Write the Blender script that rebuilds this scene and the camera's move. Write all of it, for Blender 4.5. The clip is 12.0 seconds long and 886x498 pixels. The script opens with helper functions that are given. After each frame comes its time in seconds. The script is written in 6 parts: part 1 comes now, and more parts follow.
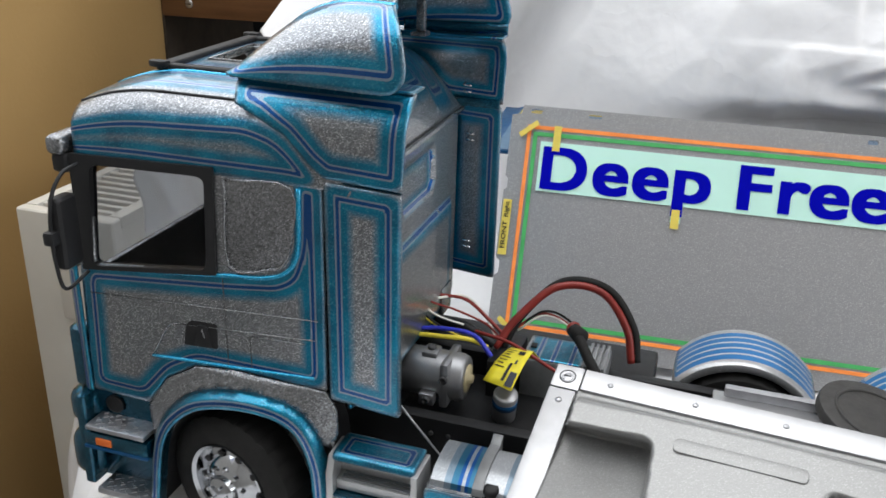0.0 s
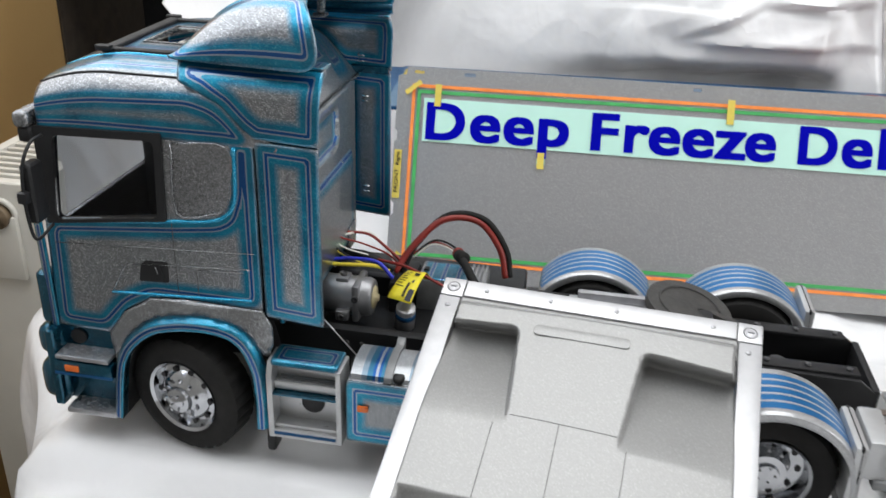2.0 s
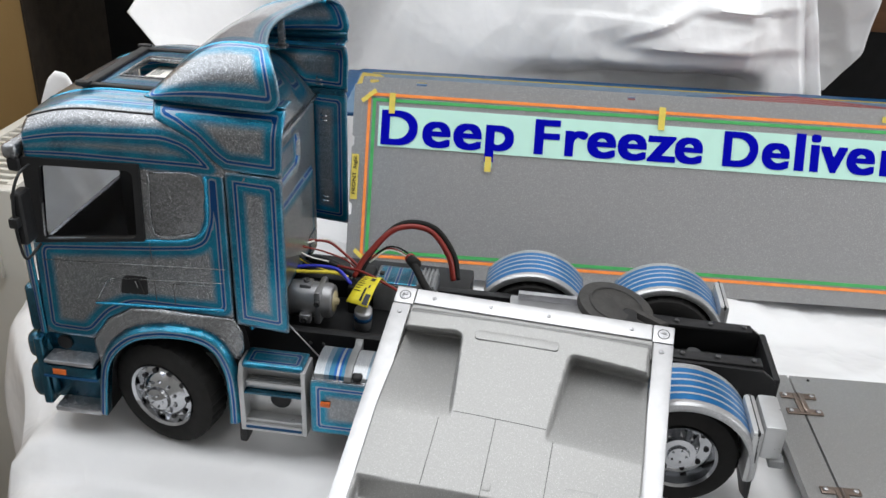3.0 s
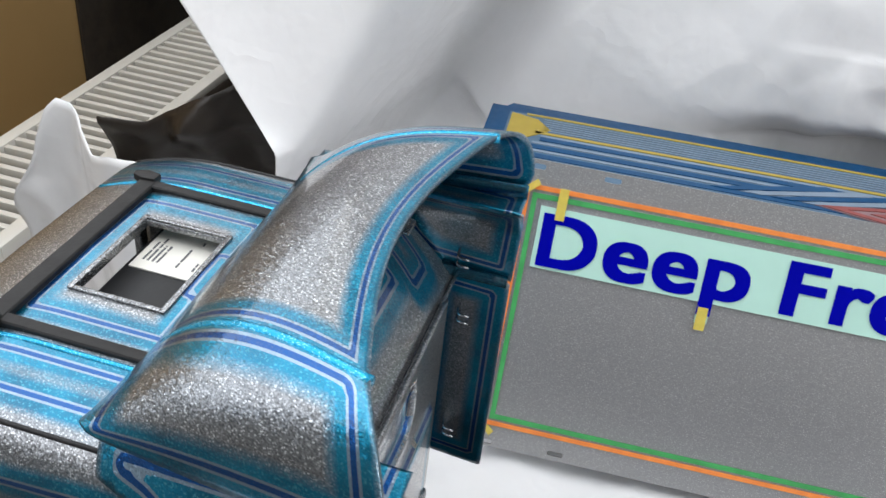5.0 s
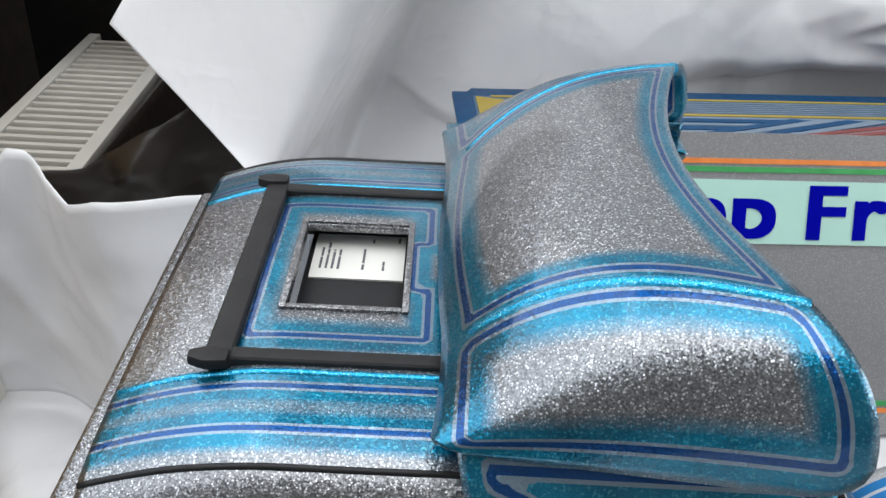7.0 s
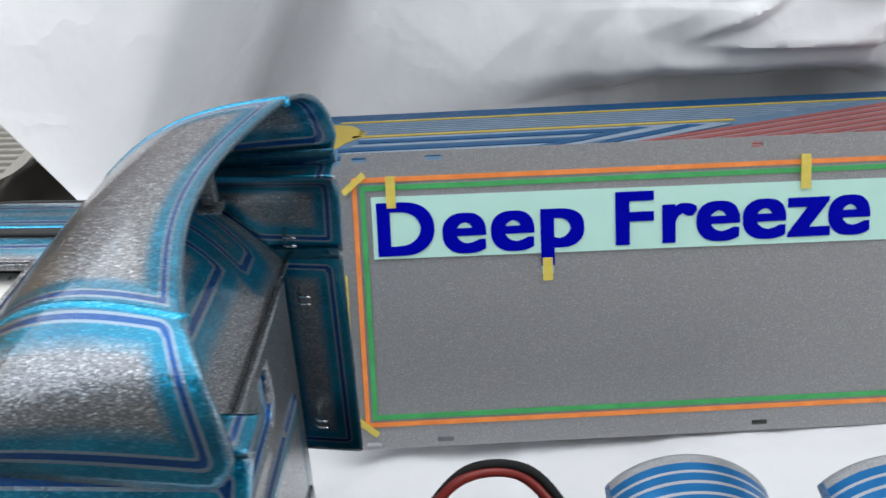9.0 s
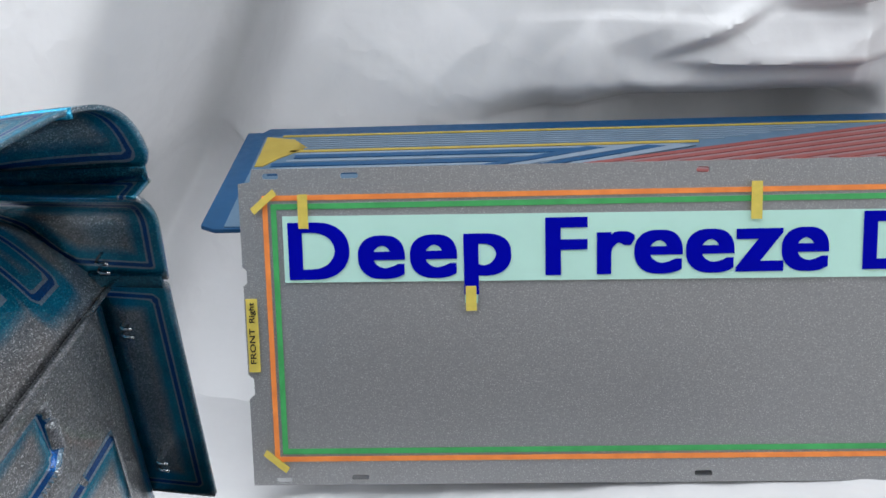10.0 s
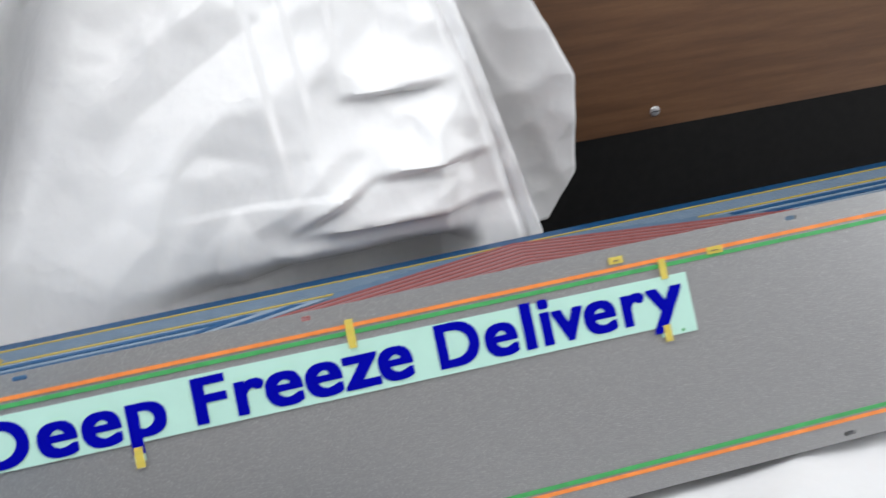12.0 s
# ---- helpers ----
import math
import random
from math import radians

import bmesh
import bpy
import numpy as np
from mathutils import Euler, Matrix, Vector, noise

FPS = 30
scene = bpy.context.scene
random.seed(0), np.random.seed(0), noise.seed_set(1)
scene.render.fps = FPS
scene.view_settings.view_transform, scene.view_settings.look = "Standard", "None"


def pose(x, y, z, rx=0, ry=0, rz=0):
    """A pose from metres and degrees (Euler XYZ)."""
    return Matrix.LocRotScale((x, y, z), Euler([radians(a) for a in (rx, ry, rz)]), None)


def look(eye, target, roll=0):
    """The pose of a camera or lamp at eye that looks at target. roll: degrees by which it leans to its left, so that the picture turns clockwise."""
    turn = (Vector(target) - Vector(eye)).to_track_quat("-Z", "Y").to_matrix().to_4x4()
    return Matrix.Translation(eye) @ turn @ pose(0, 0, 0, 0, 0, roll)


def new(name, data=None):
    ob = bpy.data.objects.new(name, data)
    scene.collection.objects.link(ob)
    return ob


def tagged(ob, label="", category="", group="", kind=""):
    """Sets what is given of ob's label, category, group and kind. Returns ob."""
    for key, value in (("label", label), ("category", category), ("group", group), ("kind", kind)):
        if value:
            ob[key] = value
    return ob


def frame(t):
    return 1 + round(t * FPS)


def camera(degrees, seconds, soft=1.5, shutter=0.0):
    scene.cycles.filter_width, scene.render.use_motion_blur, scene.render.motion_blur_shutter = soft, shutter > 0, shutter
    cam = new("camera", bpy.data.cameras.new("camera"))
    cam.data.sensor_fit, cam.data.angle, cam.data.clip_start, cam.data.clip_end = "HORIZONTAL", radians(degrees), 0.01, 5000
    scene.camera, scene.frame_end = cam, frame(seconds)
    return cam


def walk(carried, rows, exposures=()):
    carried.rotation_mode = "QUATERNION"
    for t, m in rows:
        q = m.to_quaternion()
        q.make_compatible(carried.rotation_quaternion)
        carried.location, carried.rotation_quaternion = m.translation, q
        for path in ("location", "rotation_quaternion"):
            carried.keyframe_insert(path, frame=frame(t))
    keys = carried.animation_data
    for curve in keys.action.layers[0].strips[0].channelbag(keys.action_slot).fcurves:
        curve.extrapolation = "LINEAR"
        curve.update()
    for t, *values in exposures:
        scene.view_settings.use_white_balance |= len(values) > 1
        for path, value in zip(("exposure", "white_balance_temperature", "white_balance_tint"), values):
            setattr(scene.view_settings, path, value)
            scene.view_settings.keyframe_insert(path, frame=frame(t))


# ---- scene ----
cam = camera(52.7, 12.0, soft=1.5, shutter=0.25)
PATH = [
    (0, (0.221, -0.351, 0.351), (-0.325, 1.41, -0.424), 1.8),
    (0.5, (0.2, -0.356, 0.343), (-0.338, 1.394, -0.463), 2.0),
    (1, (0.199, -0.371, 0.336), (-0.282, 1.402, -0.456), 2.4),
    (1.5, (0.211, -0.405, 0.351), (-0.202, 1.391, -0.426), 2.9),
    (2, (0.242, -0.459, 0.39), (-0.053, 1.319, -0.478), 2.1),
    (2.5, (0.256, -0.487, 0.418), (0.006, 1.255, -0.532), 2.4),
    (3, (0.256, -0.504, 0.448), (0.051, 1.254, -0.483), 2.7),
    (3.5, (0.233, -0.409, 0.461), (-0.117, 1.274, -0.562), 2.9),
    (3.7, (0.217, -0.35, 0.475), (-0.185, 1.275, -0.619), 2.3),
    (5.3, (0.107, -0.128, 0.447), (-0.235, 1.467, -0.71), 6.9),
    (5.5, (0.089, -0.129, 0.445), (-0.251, 1.457, -0.726), 5.4),
    (6, (0.035, -0.12, 0.43), (-0.082, 1.484, -0.759), 4.3),
    (6.5, (0.006, -0.13, 0.412), (-0.024, 1.538, -0.691), 3.6),
    (6.7, (0.0, -0.134, 0.406), (0.009, 1.546, -0.679), 3.8),
    (8.5, (0.079, -0.143, 0.414), (0.073, 1.569, -0.62), 0.5),
    (9, (0.151, -0.153, 0.42), (0.075, 1.558, -0.613), -2.0),
    (9.5, (0.21, -0.122, 0.409), (0.009, 1.618, -0.557), -1.0),
    (10, (0.233, -0.108, 0.403), (0.043, 1.61, -0.603), -2.3),
    (10.5, (0.227, -0.096, 0.409), (0.123, 1.642, -0.575), -3.8),
    (11, (0.225, -0.105, 0.411), (0.283, 1.651, -0.545), -0.6),
    (11.5, (0.297, -0.173, 0.44), (0.309, 1.64, -0.404), -4.7),
    (11.8, (0.359, -0.214, 0.444), (0.465, 1.629, -0.325), -7.1),
    (12, (0.385, -0.256, 0.451), (0.578, 1.606, -0.255), -8.1),
]
walk(cam, [(t, look(eye, target, roll)) for t, eye, target, roll in PATH],
     [(0.0, 0.06, 6700, 10), (0.5, 0.24, 6700, 10), (1.5, 0.18, 6750, 10), (2.5, 0.04, 6750, 10), (3.5, -0.04, 6700, 10), (5.5, -0.16, 6600, 10), (6.5, -0.26, 6550, 10), (9.0, -0.26, 6450, 10), (9.5, -0.28, 6400, 10), (10.5, -0.16, 6500, 10), (11.0, 0.0, 6600, 10), (12.0, -0.05, 6650, 10)])

# ---- light ----
world = bpy.data.worlds.new("world")
scene.world = world
world.use_nodes = True
wn = world.node_tree.nodes
sky = wn.new("ShaderNodeTexSky")
sky.sky_type, sky.sun_disc, sky.sun_elevation, sky.sun_rotation = "NISHITA", False, radians(50), radians(200)
world.node_tree.links.new(sky.outputs[0], wn["Background"].inputs[0])
wn["Background"].inputs[1].default_value = 0.1


def window_light(name, m, sx, sy, watts, colour):
    data = bpy.data.lights.new(name, "AREA")
    data.shape, data.size, data.size_y, data.energy, data.color = "RECTANGLE", sx, sy, watts, colour
    ob = new(name, data)
    ob.matrix_world = m
    return ob


window_light("skylight_daylight", look((0.22, 0.12, 1.66), (0.22, 0.13, 0)), 1.4, 1.3, 21.5, (0.96, 0.985, 1.0))
window_light("window_daylight", look((-0.55, 0.24, 1.0), (0.6, 0.10, 0.42)), 1.75, 0.95, 13, (0.93, 0.97, 1.0))
# The east lamp is side fill, added in an unseen wall's opening.
window_light("east_side_fill", look((2.86, -0.3, 0.9), (0.3, 0.1, 0.2)), 1.7, 1.1, 33, (0.95, 0.975, 1.0))

# ---- materials ----


class Mat:
    """A node material with a principled shader and small helpers."""

    def __init__(self, name, colour=(0.5, 0.5, 0.5), rough=0.5, metal=0.0, **more):
        self.m = bpy.data.materials.new(name)
        self.m.use_nodes = True
        self.n, self.l = self.m.node_tree.nodes, self.m.node_tree.links
        self.p = self.n["Principled BSDF"]
        self.set("Base Color", (*colour, 1)), self.set("Roughness", rough), self.set("Metallic", metal)
        for k, v in more.items():
            self.set(k.replace("_", " "), v)

    def set(self, key, v):
        if hasattr(v, "is_output"):
            self.l.new(v, self.p.inputs[key])
        else:
            self.p.inputs[key].default_value = v

    def put(self, node, key, v):
        if hasattr(v, "is_output"):
            self.l.new(v, node.inputs[key])
        else:
            node.inputs[key].default_value = v

    def coord(self, scale=(1, 1, 1)):
        c, mp = self.n.new("ShaderNodeTexCoord"), self.n.new("ShaderNodeMapping")
        self.l.new(c.outputs["Object"], mp.inputs["Vector"])
        mp.inputs["Scale"].default_value = scale
        return mp.outputs[0]

    def noise(self, scale, detail=3, rough=0.55, vec=None):
        t = self.n.new("ShaderNodeTexNoise")
        self.put(t, "Vector", vec or self.coord()), self.put(t, "Scale", scale), self.put(t, "Detail", detail), self.put(t, "Roughness", rough)
        return t.outputs["Fac"]

    def cells(self, scale, out="Distance", vec=None):
        t = self.n.new("ShaderNodeTexVoronoi")
        self.put(t, "Vector", vec or self.coord()), self.put(t, "Scale", scale)
        return t.outputs[out]

    def tilted(self, scale, amount):
        """The surface normal, turned a little in every flake."""
        g, c, a, e = self.n.new("ShaderNodeNewGeometry"), self.n.new("ShaderNodeVectorMath"), self.n.new("ShaderNodeVectorMath"), self.n.new("ShaderNodeVectorMath")
        c.operation, a.operation, e.operation = "SUBTRACT", "MULTIPLY_ADD", "NORMALIZE"
        self.l.new(self.cells(scale, "Color"), c.inputs[0])
        c.inputs[1].default_value, a.inputs[1].default_value = (0.5, 0.5, 0.5), (amount, amount, amount)
        self.l.new(c.outputs[0], a.inputs[0]), self.l.new(g.outputs["Normal"], a.inputs[2]), self.l.new(a.outputs[0], e.inputs[0])
        return e.outputs[0]

    def attr(self, name):
        t = self.n.new("ShaderNodeAttribute")
        t.attribute_name = name
        return t.outputs["Fac"]

    def ramp(self, fac, stops, mode="LINEAR"):
        t = self.n.new("ShaderNodeValToRGB")
        t.color_ramp.interpolation = mode
        e = t.color_ramp.elements
        while len(e) < len(stops):
            e.new(0.5)
        for el, (at, c) in zip(e, stops):
            el.position, el.color = at, (*c, 1) if hasattr(c, "__len__") else (c, c, c, 1)
        self.put(t, "Fac", fac)
        return t.outputs["Color"]

    def math(self, op, a, b=0.0, clamp=False):
        t = self.n.new("ShaderNodeMath")
        t.operation, t.use_clamp = op, clamp
        self.put(t, 0, a), self.put(t, 1, b)
        return t.outputs[0]

    def mix(self, fac, a, b, mode="MIX"):
        t = self.n.new("ShaderNodeMix")
        t.data_type, t.blend_type = "RGBA", mode
        self.put(t, 0, fac)
        for i, v in ((6, a), (7, b)):
            if hasattr(v, "is_output"):
                self.l.new(v, t.inputs[i])
            else:
                t.inputs[i].default_value = (*v, 1)
        return t.outputs[2]

    def bump(self, height, strength=0.3, distance=0.001, prev=None):
        t = self.n.new("ShaderNodeBump")
        self.put(t, "Height", height), self.put(t, "Strength", strength), self.put(t, "Distance", distance)
        if prev:
            self.l.new(prev, t.inputs["Normal"])
        self.set("Normal", t.outputs[0])
        return t.outputs[0]


def speckled(name, base, light, dark, rough=0.4, metal=0.7, scale=1700, strength=0.45, flakes=0.2, relief=0.0, tilt=0.0):
    """Hammered metallic paint: pits and scattered bright flakes under a millimetre across."""
    k = Mat(name, base, rough, metal)
    n1, n2 = k.noise(scale, 2), k.noise(60, 3)
    col = k.mix(k.ramp(n1, [(0.36, 0), (0.66, 1)]), dark, base)
    cell = k.cells(scale * 1.25, "Color")
    glint = k.ramp(cell, [(0.0, 0), (0.70 - flakes * 0.5, 0.0), (0.74 - flakes * 0.5, 0.35), (0.84 - flakes * 0.4, 1)])
    glint = k.math("MULTIPLY", glint, k.ramp(k.cells(scale * 1.25), [(0.3, 1), (0.65, 0)]))
    col = k.mix(glint, col, light)
    col = k.mix(k.math("MULTIPLY", n2, 0.25), col, dark)
    k.set("Base Color", col)
    k.set("Metallic", k.math("SUBTRACT", metal, k.math("MULTIPLY", glint, metal * 0.3)))
    fine = k.bump(n1, strength, 0.0002, k.tilted(scale * 1.5, tilt) if tilt else None)
    if relief:                                                    # lumps of the sprayed coat, about a millimetre across
        k.bump(k.ramp(k.noise(1350, 2, 0.5), [(0.38, 0), (0.62, 1)]), relief, 0.0003, fine)
    return k


SILVER, GLINT, PIT = (0.345, 0.35, 0.36), (0.95, 0.97, 1.0), (0.13, 0.133, 0.14)
NAVY, TEAL, CYAN = (0.0, 0.066, 0.25), (0.0, 0.105, 0.195), (0.0, 0.24, 0.40)


def candy_paint():
    """Silver flake with blue airbrushed borders and pinstripes, led by the distance d from each painted field's edge."""
    k = speckled("candy_flake_paint", SILVER, GLINT, PIT, 0.28, 0.90, 1700, 0.22, 0.10, 0.10, 0.34)
    base = k.p.inputs["Base Color"].links[0].from_socket
    d = k.math("MULTIPLY", k.attr("d"), 50.0)          # 0.05 is a millimetre
    d = k.math("ADD", d, 0.5, True)                      # 0.5 is the field's edge
    fade = k.ramp(d, [(0.0, 0.0), (0.22, 0.1), (0.36, 0.95), (0.65, 1.0), (0.78, 0.95), (0.90, 0.45), (1.0, 0.03)])
    wob = k.math("MULTIPLY", k.noise(35, 2), 0.55)
    fade = k.math("MULTIPLY", fade, k.math("ADD", wob, 0.82), True)
    col = k.mix(fade, base, k.mix(k.ramp(k.noise(45, 2), [(0.3, 0), (0.7, 1)]), CYAN, TEAL), "MIX")
    sparkle = k.ramp(k.noise(1300, 1), [(0.56, 0), (0.72, 0.4)])
    sparkle = k.math("MULTIPLY", sparkle, fade)
    col = k.mix(sparkle, col, (0.12, 0.62, 0.74))
    line = k.ramp(d, [(0.0, 0), (0.542, 1), (0.622, 0)], "CONSTANT")
    sil = k.ramp(d, [(0.0, 0), (0.500, 1), (0.542, 0), (0.622, 1), (0.664, 0)], "CONSTANT")
    col = k.mix(k.math("MULTIPLY", sil, 0.75), col, (0.30, 0.36, 0.43))
    col = k.mix(line, col, NAVY)
    k.set("Base Color", col)
    k.set("Coat Weight", 0.7), k.set("Coat Roughness", 0.07)
    return k.m


M_CANDY = candy_paint()
TEAL_FLAKE = speckled("teal_flake_paint", (0.0, 0.085, 0.150), (0.06, 0.30, 0.40), (0.0, 0.045, 0.085), 0.20, 0.88, tilt=0.30)
TEAL_FLAKE.set("Coat Weight", 0.7), TEAL_FLAKE.set("Coat Roughness", 0.07)
M_CANDYPLAIN = TEAL_FLAKE.m
# Lighter copy of the blue paint: highlights on edges put into the colour.
M_LIT_EDGE = speckled("highlight_blue_flake_paint", (0.02, 0.42, 0.68), (0.3, 0.75, 0.9), (0.0, 0.25, 0.45), 0.18, 0.6, tilt=0.3).m
M_SILVER = speckled("silver_flake_paint", SILVER, GLINT, PIT, 0.24, 0.88, 1600, 0.25, 0.05, 0.15, 0.40).m
M_PLATE = speckled("silver_grey_moulding_paint", (0.295, 0.294, 0.290), (0.385, 0.385, 0.38), (0.255, 0.254, 0.25), 0.31, 0.36, 1500, 0.40, 0.06, tilt=0.09).m
M_PANEL = speckled("grey_flake_panel_paint", (0.40, 0.40, 0.405), (0.64, 0.64, 0.64), (0.32, 0.32, 0.325), 0.34, 0.5, 1250, 0.45, 0.045, tilt=0.08).m


def plain(name, colour, rough=0.5, metal=0.0, vary=0.18, scale=80, bump=0.1, **more):
    k = Mat(name, colour, rough, metal, **more)
    k.set("Base Color", k.mix(k.ramp(k.noise(scale, 4), [(0.3, 0), (0.75, 1)]), tuple(c * (1 - vary) for c in colour), tuple(min(1, c * (1 + vary)) for c in colour)))
    r = k.math("MULTIPLY", k.noise(scale * 2.3, 3), 0.25)
    k.set("Roughness", k.math("ADD", r, max(0.02, rough - 0.12)))
    if bump:
        k.bump(k.noise(scale * 8, 2), bump, 0.0004)
    return k.m


M_BAR = plain("dark_grey_rubber", (0.020, 0.019, 0.019), 0.55, bump=0.25, Specular_IOR_Level=0.3)
M_COUPLING = plain("cast_dark_grey_plastic", (0.034, 0.032, 0.030), 0.6, 0, 0.3, 140, 0.6)
# Black plastic parts; also painted shade in the cupboard, cab and visor.
M_BLACK = plain("black_plastic_and_shade", (0.015, 0.015, 0.016), 0.45, bump=0.15, Specular_IOR_Level=0.3)
M_RUBBER = plain("black_rubber", (0.016, 0.0155, 0.015), 0.72, bump=0.3, Specular_IOR_Level=0.2)
M_DARKGREY = plain("dark_grey_plastic", (0.05, 0.05, 0.052), 0.5)
M_GREY = plain("grey_plastic", (0.22, 0.225, 0.23), 0.4, 0.2)
M_MOTOR = plain("dull_motor_metal", (0.30, 0.30, 0.31), 0.38, 0.7)
M_CHROME = plain("chrome", (0.50, 0.51, 0.53), 0.10, 1.0, 0.05, 60, 0)
M_ALU = plain("brushed_aluminium", (0.44, 0.44, 0.45), 0.34, 0.7, 0.06, 120)
M_SMOOTH = plain("smooth_silver_paint", (0.50, 0.505, 0.51), 0.32, 0.55, 0.06, 90, 0.05)
M_STEEL = plain("steel", (0.5, 0.5, 0.52), 0.35, 0.9)
M_BRONZE = plain("brown_metal", (0.25, 0.20, 0.17), 0.35, 0.8)
M_ORANGE = plain("orange_lens", (0.75, 0.16, 0.03), 0.25, bump=0)
M_LINE_O = plain("orange_line_paint", (0.95, 0.27, 0.06), 0.45, bump=0)
M_LINE_G = plain("green_line_paint", (0.06, 0.38, 0.11), 0.45, bump=0)
M_MINT = plain("mint_paper", (0.50, 0.78, 0.68), 0.55, 0, 0.03, 40, 0.03)
M_INK = plain("blue_ink", (0.0, 0.001, 0.36), 0.6, 0, 0.05, 60, 0, Specular_IOR_Level=0.04)
M_TAPE = plain("yellow_masking_tape", (0.82, 0.66, 0.12), 0.6, 0, 0.1, 200, 0.2, Alpha=0.72)
M_YELLOW = plain("yellow_sticker", (0.80, 0.68, 0.03), 0.4, bump=0)
M_SLOT = plain("dark_slot", (0.03, 0.035, 0.05), 0.6, bump=0)
M_RED = plain("red_wire_sleeve", (0.22, 0.016, 0.01), 0.45)
M_BLUEW = plain("blue_wire_sleeve", (0.02, 0.03, 0.45), 0.45)
M_YELW = plain("yellow_wire_sleeve", (0.75, 0.6, 0.05), 0.45)
M_GREYINK = plain("grey_print_ink", (0.11, 0.11, 0.12), 0.7, bump=0)
M_PAPER = plain("off_white_label", (0.78, 0.76, 0.70), 0.6, 0, 0.03, 60, 0)
M_WHITE = plain("white_radiator_enamel", (0.64, 0.62, 0.565), 0.35, 0, 0.04, 20, 0.03)
M_GREYWALL = plain("grey_wall_paint", (0.60, 0.60, 0.61), 0.9, 0, 0.05, 30, 0.05)
M_CEIL = plain("white_wall_paint", (0.78, 0.78, 0.78), 0.9, 0, 0.03, 30, 0.05)
# Grey of the unseen walls, set for the bounce and reflections they give.
M_DARKWALL = plain("unseen_wall_grey", (0.46, 0.45, 0.43), 0.9, 0, 0.2, 30, 0.2)
# Dark umber that holds the shade on the cupboard's side.
M_UMBER = plain("shaded_umber_board", (0.045, 0.034, 0.024), 0.8, 0, 0.25, 40, 0.1)
M_FLOOR = plain("grey_carpet", (0.12, 0.12, 0.125), 0.95, 0, 0.25, 60, 0.4)
M_D_BLUE = plain("blue_decal_ink", (0.008, 0.065, 0.165), 0.35, 0, 0.08, 60, 0, Specular_IOR_Level=0.2)
M_D_STEEL = plain("steel_blue_decal_ink", (0.10, 0.17, 0.25), 0.35, 0.1, 0.08, 60, 0, Specular_IOR_Level=0.2)
M_D_GOLD = plain("gold_decal_ink", (0.40, 0.30, 0.06), 0.4, 0, 0.08, 60, 0, Specular_IOR_Level=0.2)
M_D_RED = plain("red_decal_ink", (0.26, 0.075, 0.07), 0.4, 0, 0.08, 60, 0, Specular_IOR_Level=0.2)
M_D_ROSE = plain("dull_rose_decal_ink", (0.25, 0.16, 0.17), 0.4, 0, 0.08, 60, 0, Specular_IOR_Level=0.2)
M_D_LIGHT = plain("pale_grey_decal_ink", (0.20, 0.26, 0.33), 0.4, 0, 0.08, 60, 0, Specular_IOR_Level=0.2)


def film_material(name, colour, rough, spec=0.5, milky=0.0):
    k = Mat(name, colour, rough)
    k.set("Subsurface Weight", milky), k.set("Subsurface Radius", (1.0, 1.0, 1.0)), k.set("Subsurface Scale", 0.02)
    n = k.noise(9, 5, 0.6)
    k.set("Base Color", k.mix(k.ramp(n, [(0.35, 0), (0.7, 1)]), tuple(c * 0.94 for c in colour), colour))
    k.set("Specular IOR Level", spec)
    big = k.bump(k.noise(10, 4, 0.55), 0.16, 0.012)
    ridge = k.math("ABSOLUTE", k.math("SUBTRACT", k.noise(13, 3, 0.5), 0.5))
    sharp = k.bump(k.ramp(ridge, [(0.0, 1), (0.10, 0.25), (0.3, 0)]), 0.12, 0.005, big)
    k.bump(k.noise(60, 3, 0.5), 0.10, 0.0025, sharp)
    return k.m


M_FILM = film_material("white_plastic_film", (0.82, 0.82, 0.83), 0.26, 0.5, 0.12)
# Near-black brown for added sheets that stand in for shade by the radiator.
M_SHADEFILM = film_material("radiator_shade_sheet", (0.022, 0.017, 0.013), 0.42, 0.35)


def wall_material():
    k = Mat("ochre_wall_paint", (0.45, 0.32, 0.13), 0.85)
    k.set("Base Color", k.mix(k.noise(5, 5), (0.39, 0.245, 0.092), (0.48, 0.305, 0.12)))
    k.bump(k.noise(160, 4), 0.25, 0.002)
    return k.m


def wood_material():
    k = Mat("brown_wood_veneer", (0.2, 0.1, 0.05), 0.45)
    v = k.coord((1.2, 14, 14))
    n = k.noise(6, 6, 0.6, v)
    fine = k.noise(40, 4, 0.6, k.coord((3, 60, 60)))
    col = k.ramp(n, [(0.25, (0.07, 0.03, 0.013)), (0.5, (0.13, 0.06, 0.026)), (0.75, (0.18, 0.09, 0.04))])
    col = k.mix(k.ramp(fine, [(0.4, 0), (0.7, 0.5)]), col, (0.09, 0.04, 0.018))
    k.set("Base Color", col)
    k.bump(fine, 0.1, 0.001)
    return k.m


M_WALL, M_WOOD = wall_material(), wood_material()


def striped(name, stops, axis="v"):
    """Silver flake with painted lines, led by a coordinate stored on the mesh."""
    k = speckled(name, (0.46, 0.465, 0.475), (0.8, 0.8, 0.82), (0.36, 0.363, 0.37), 0.30, 0.6, 1900, 0.15, 0.04)
    base = k.p.inputs["Base Color"].links[0].from_socket
    a = k.attr(axis)
    k.set("Base Color", k.mix(k.ramp(a, [(p, w) for p, w, _ in stops], "CONSTANT"), base, k.ramp(a, [(p, c) for p, _, c in stops], "CONSTANT")))
    return k.m


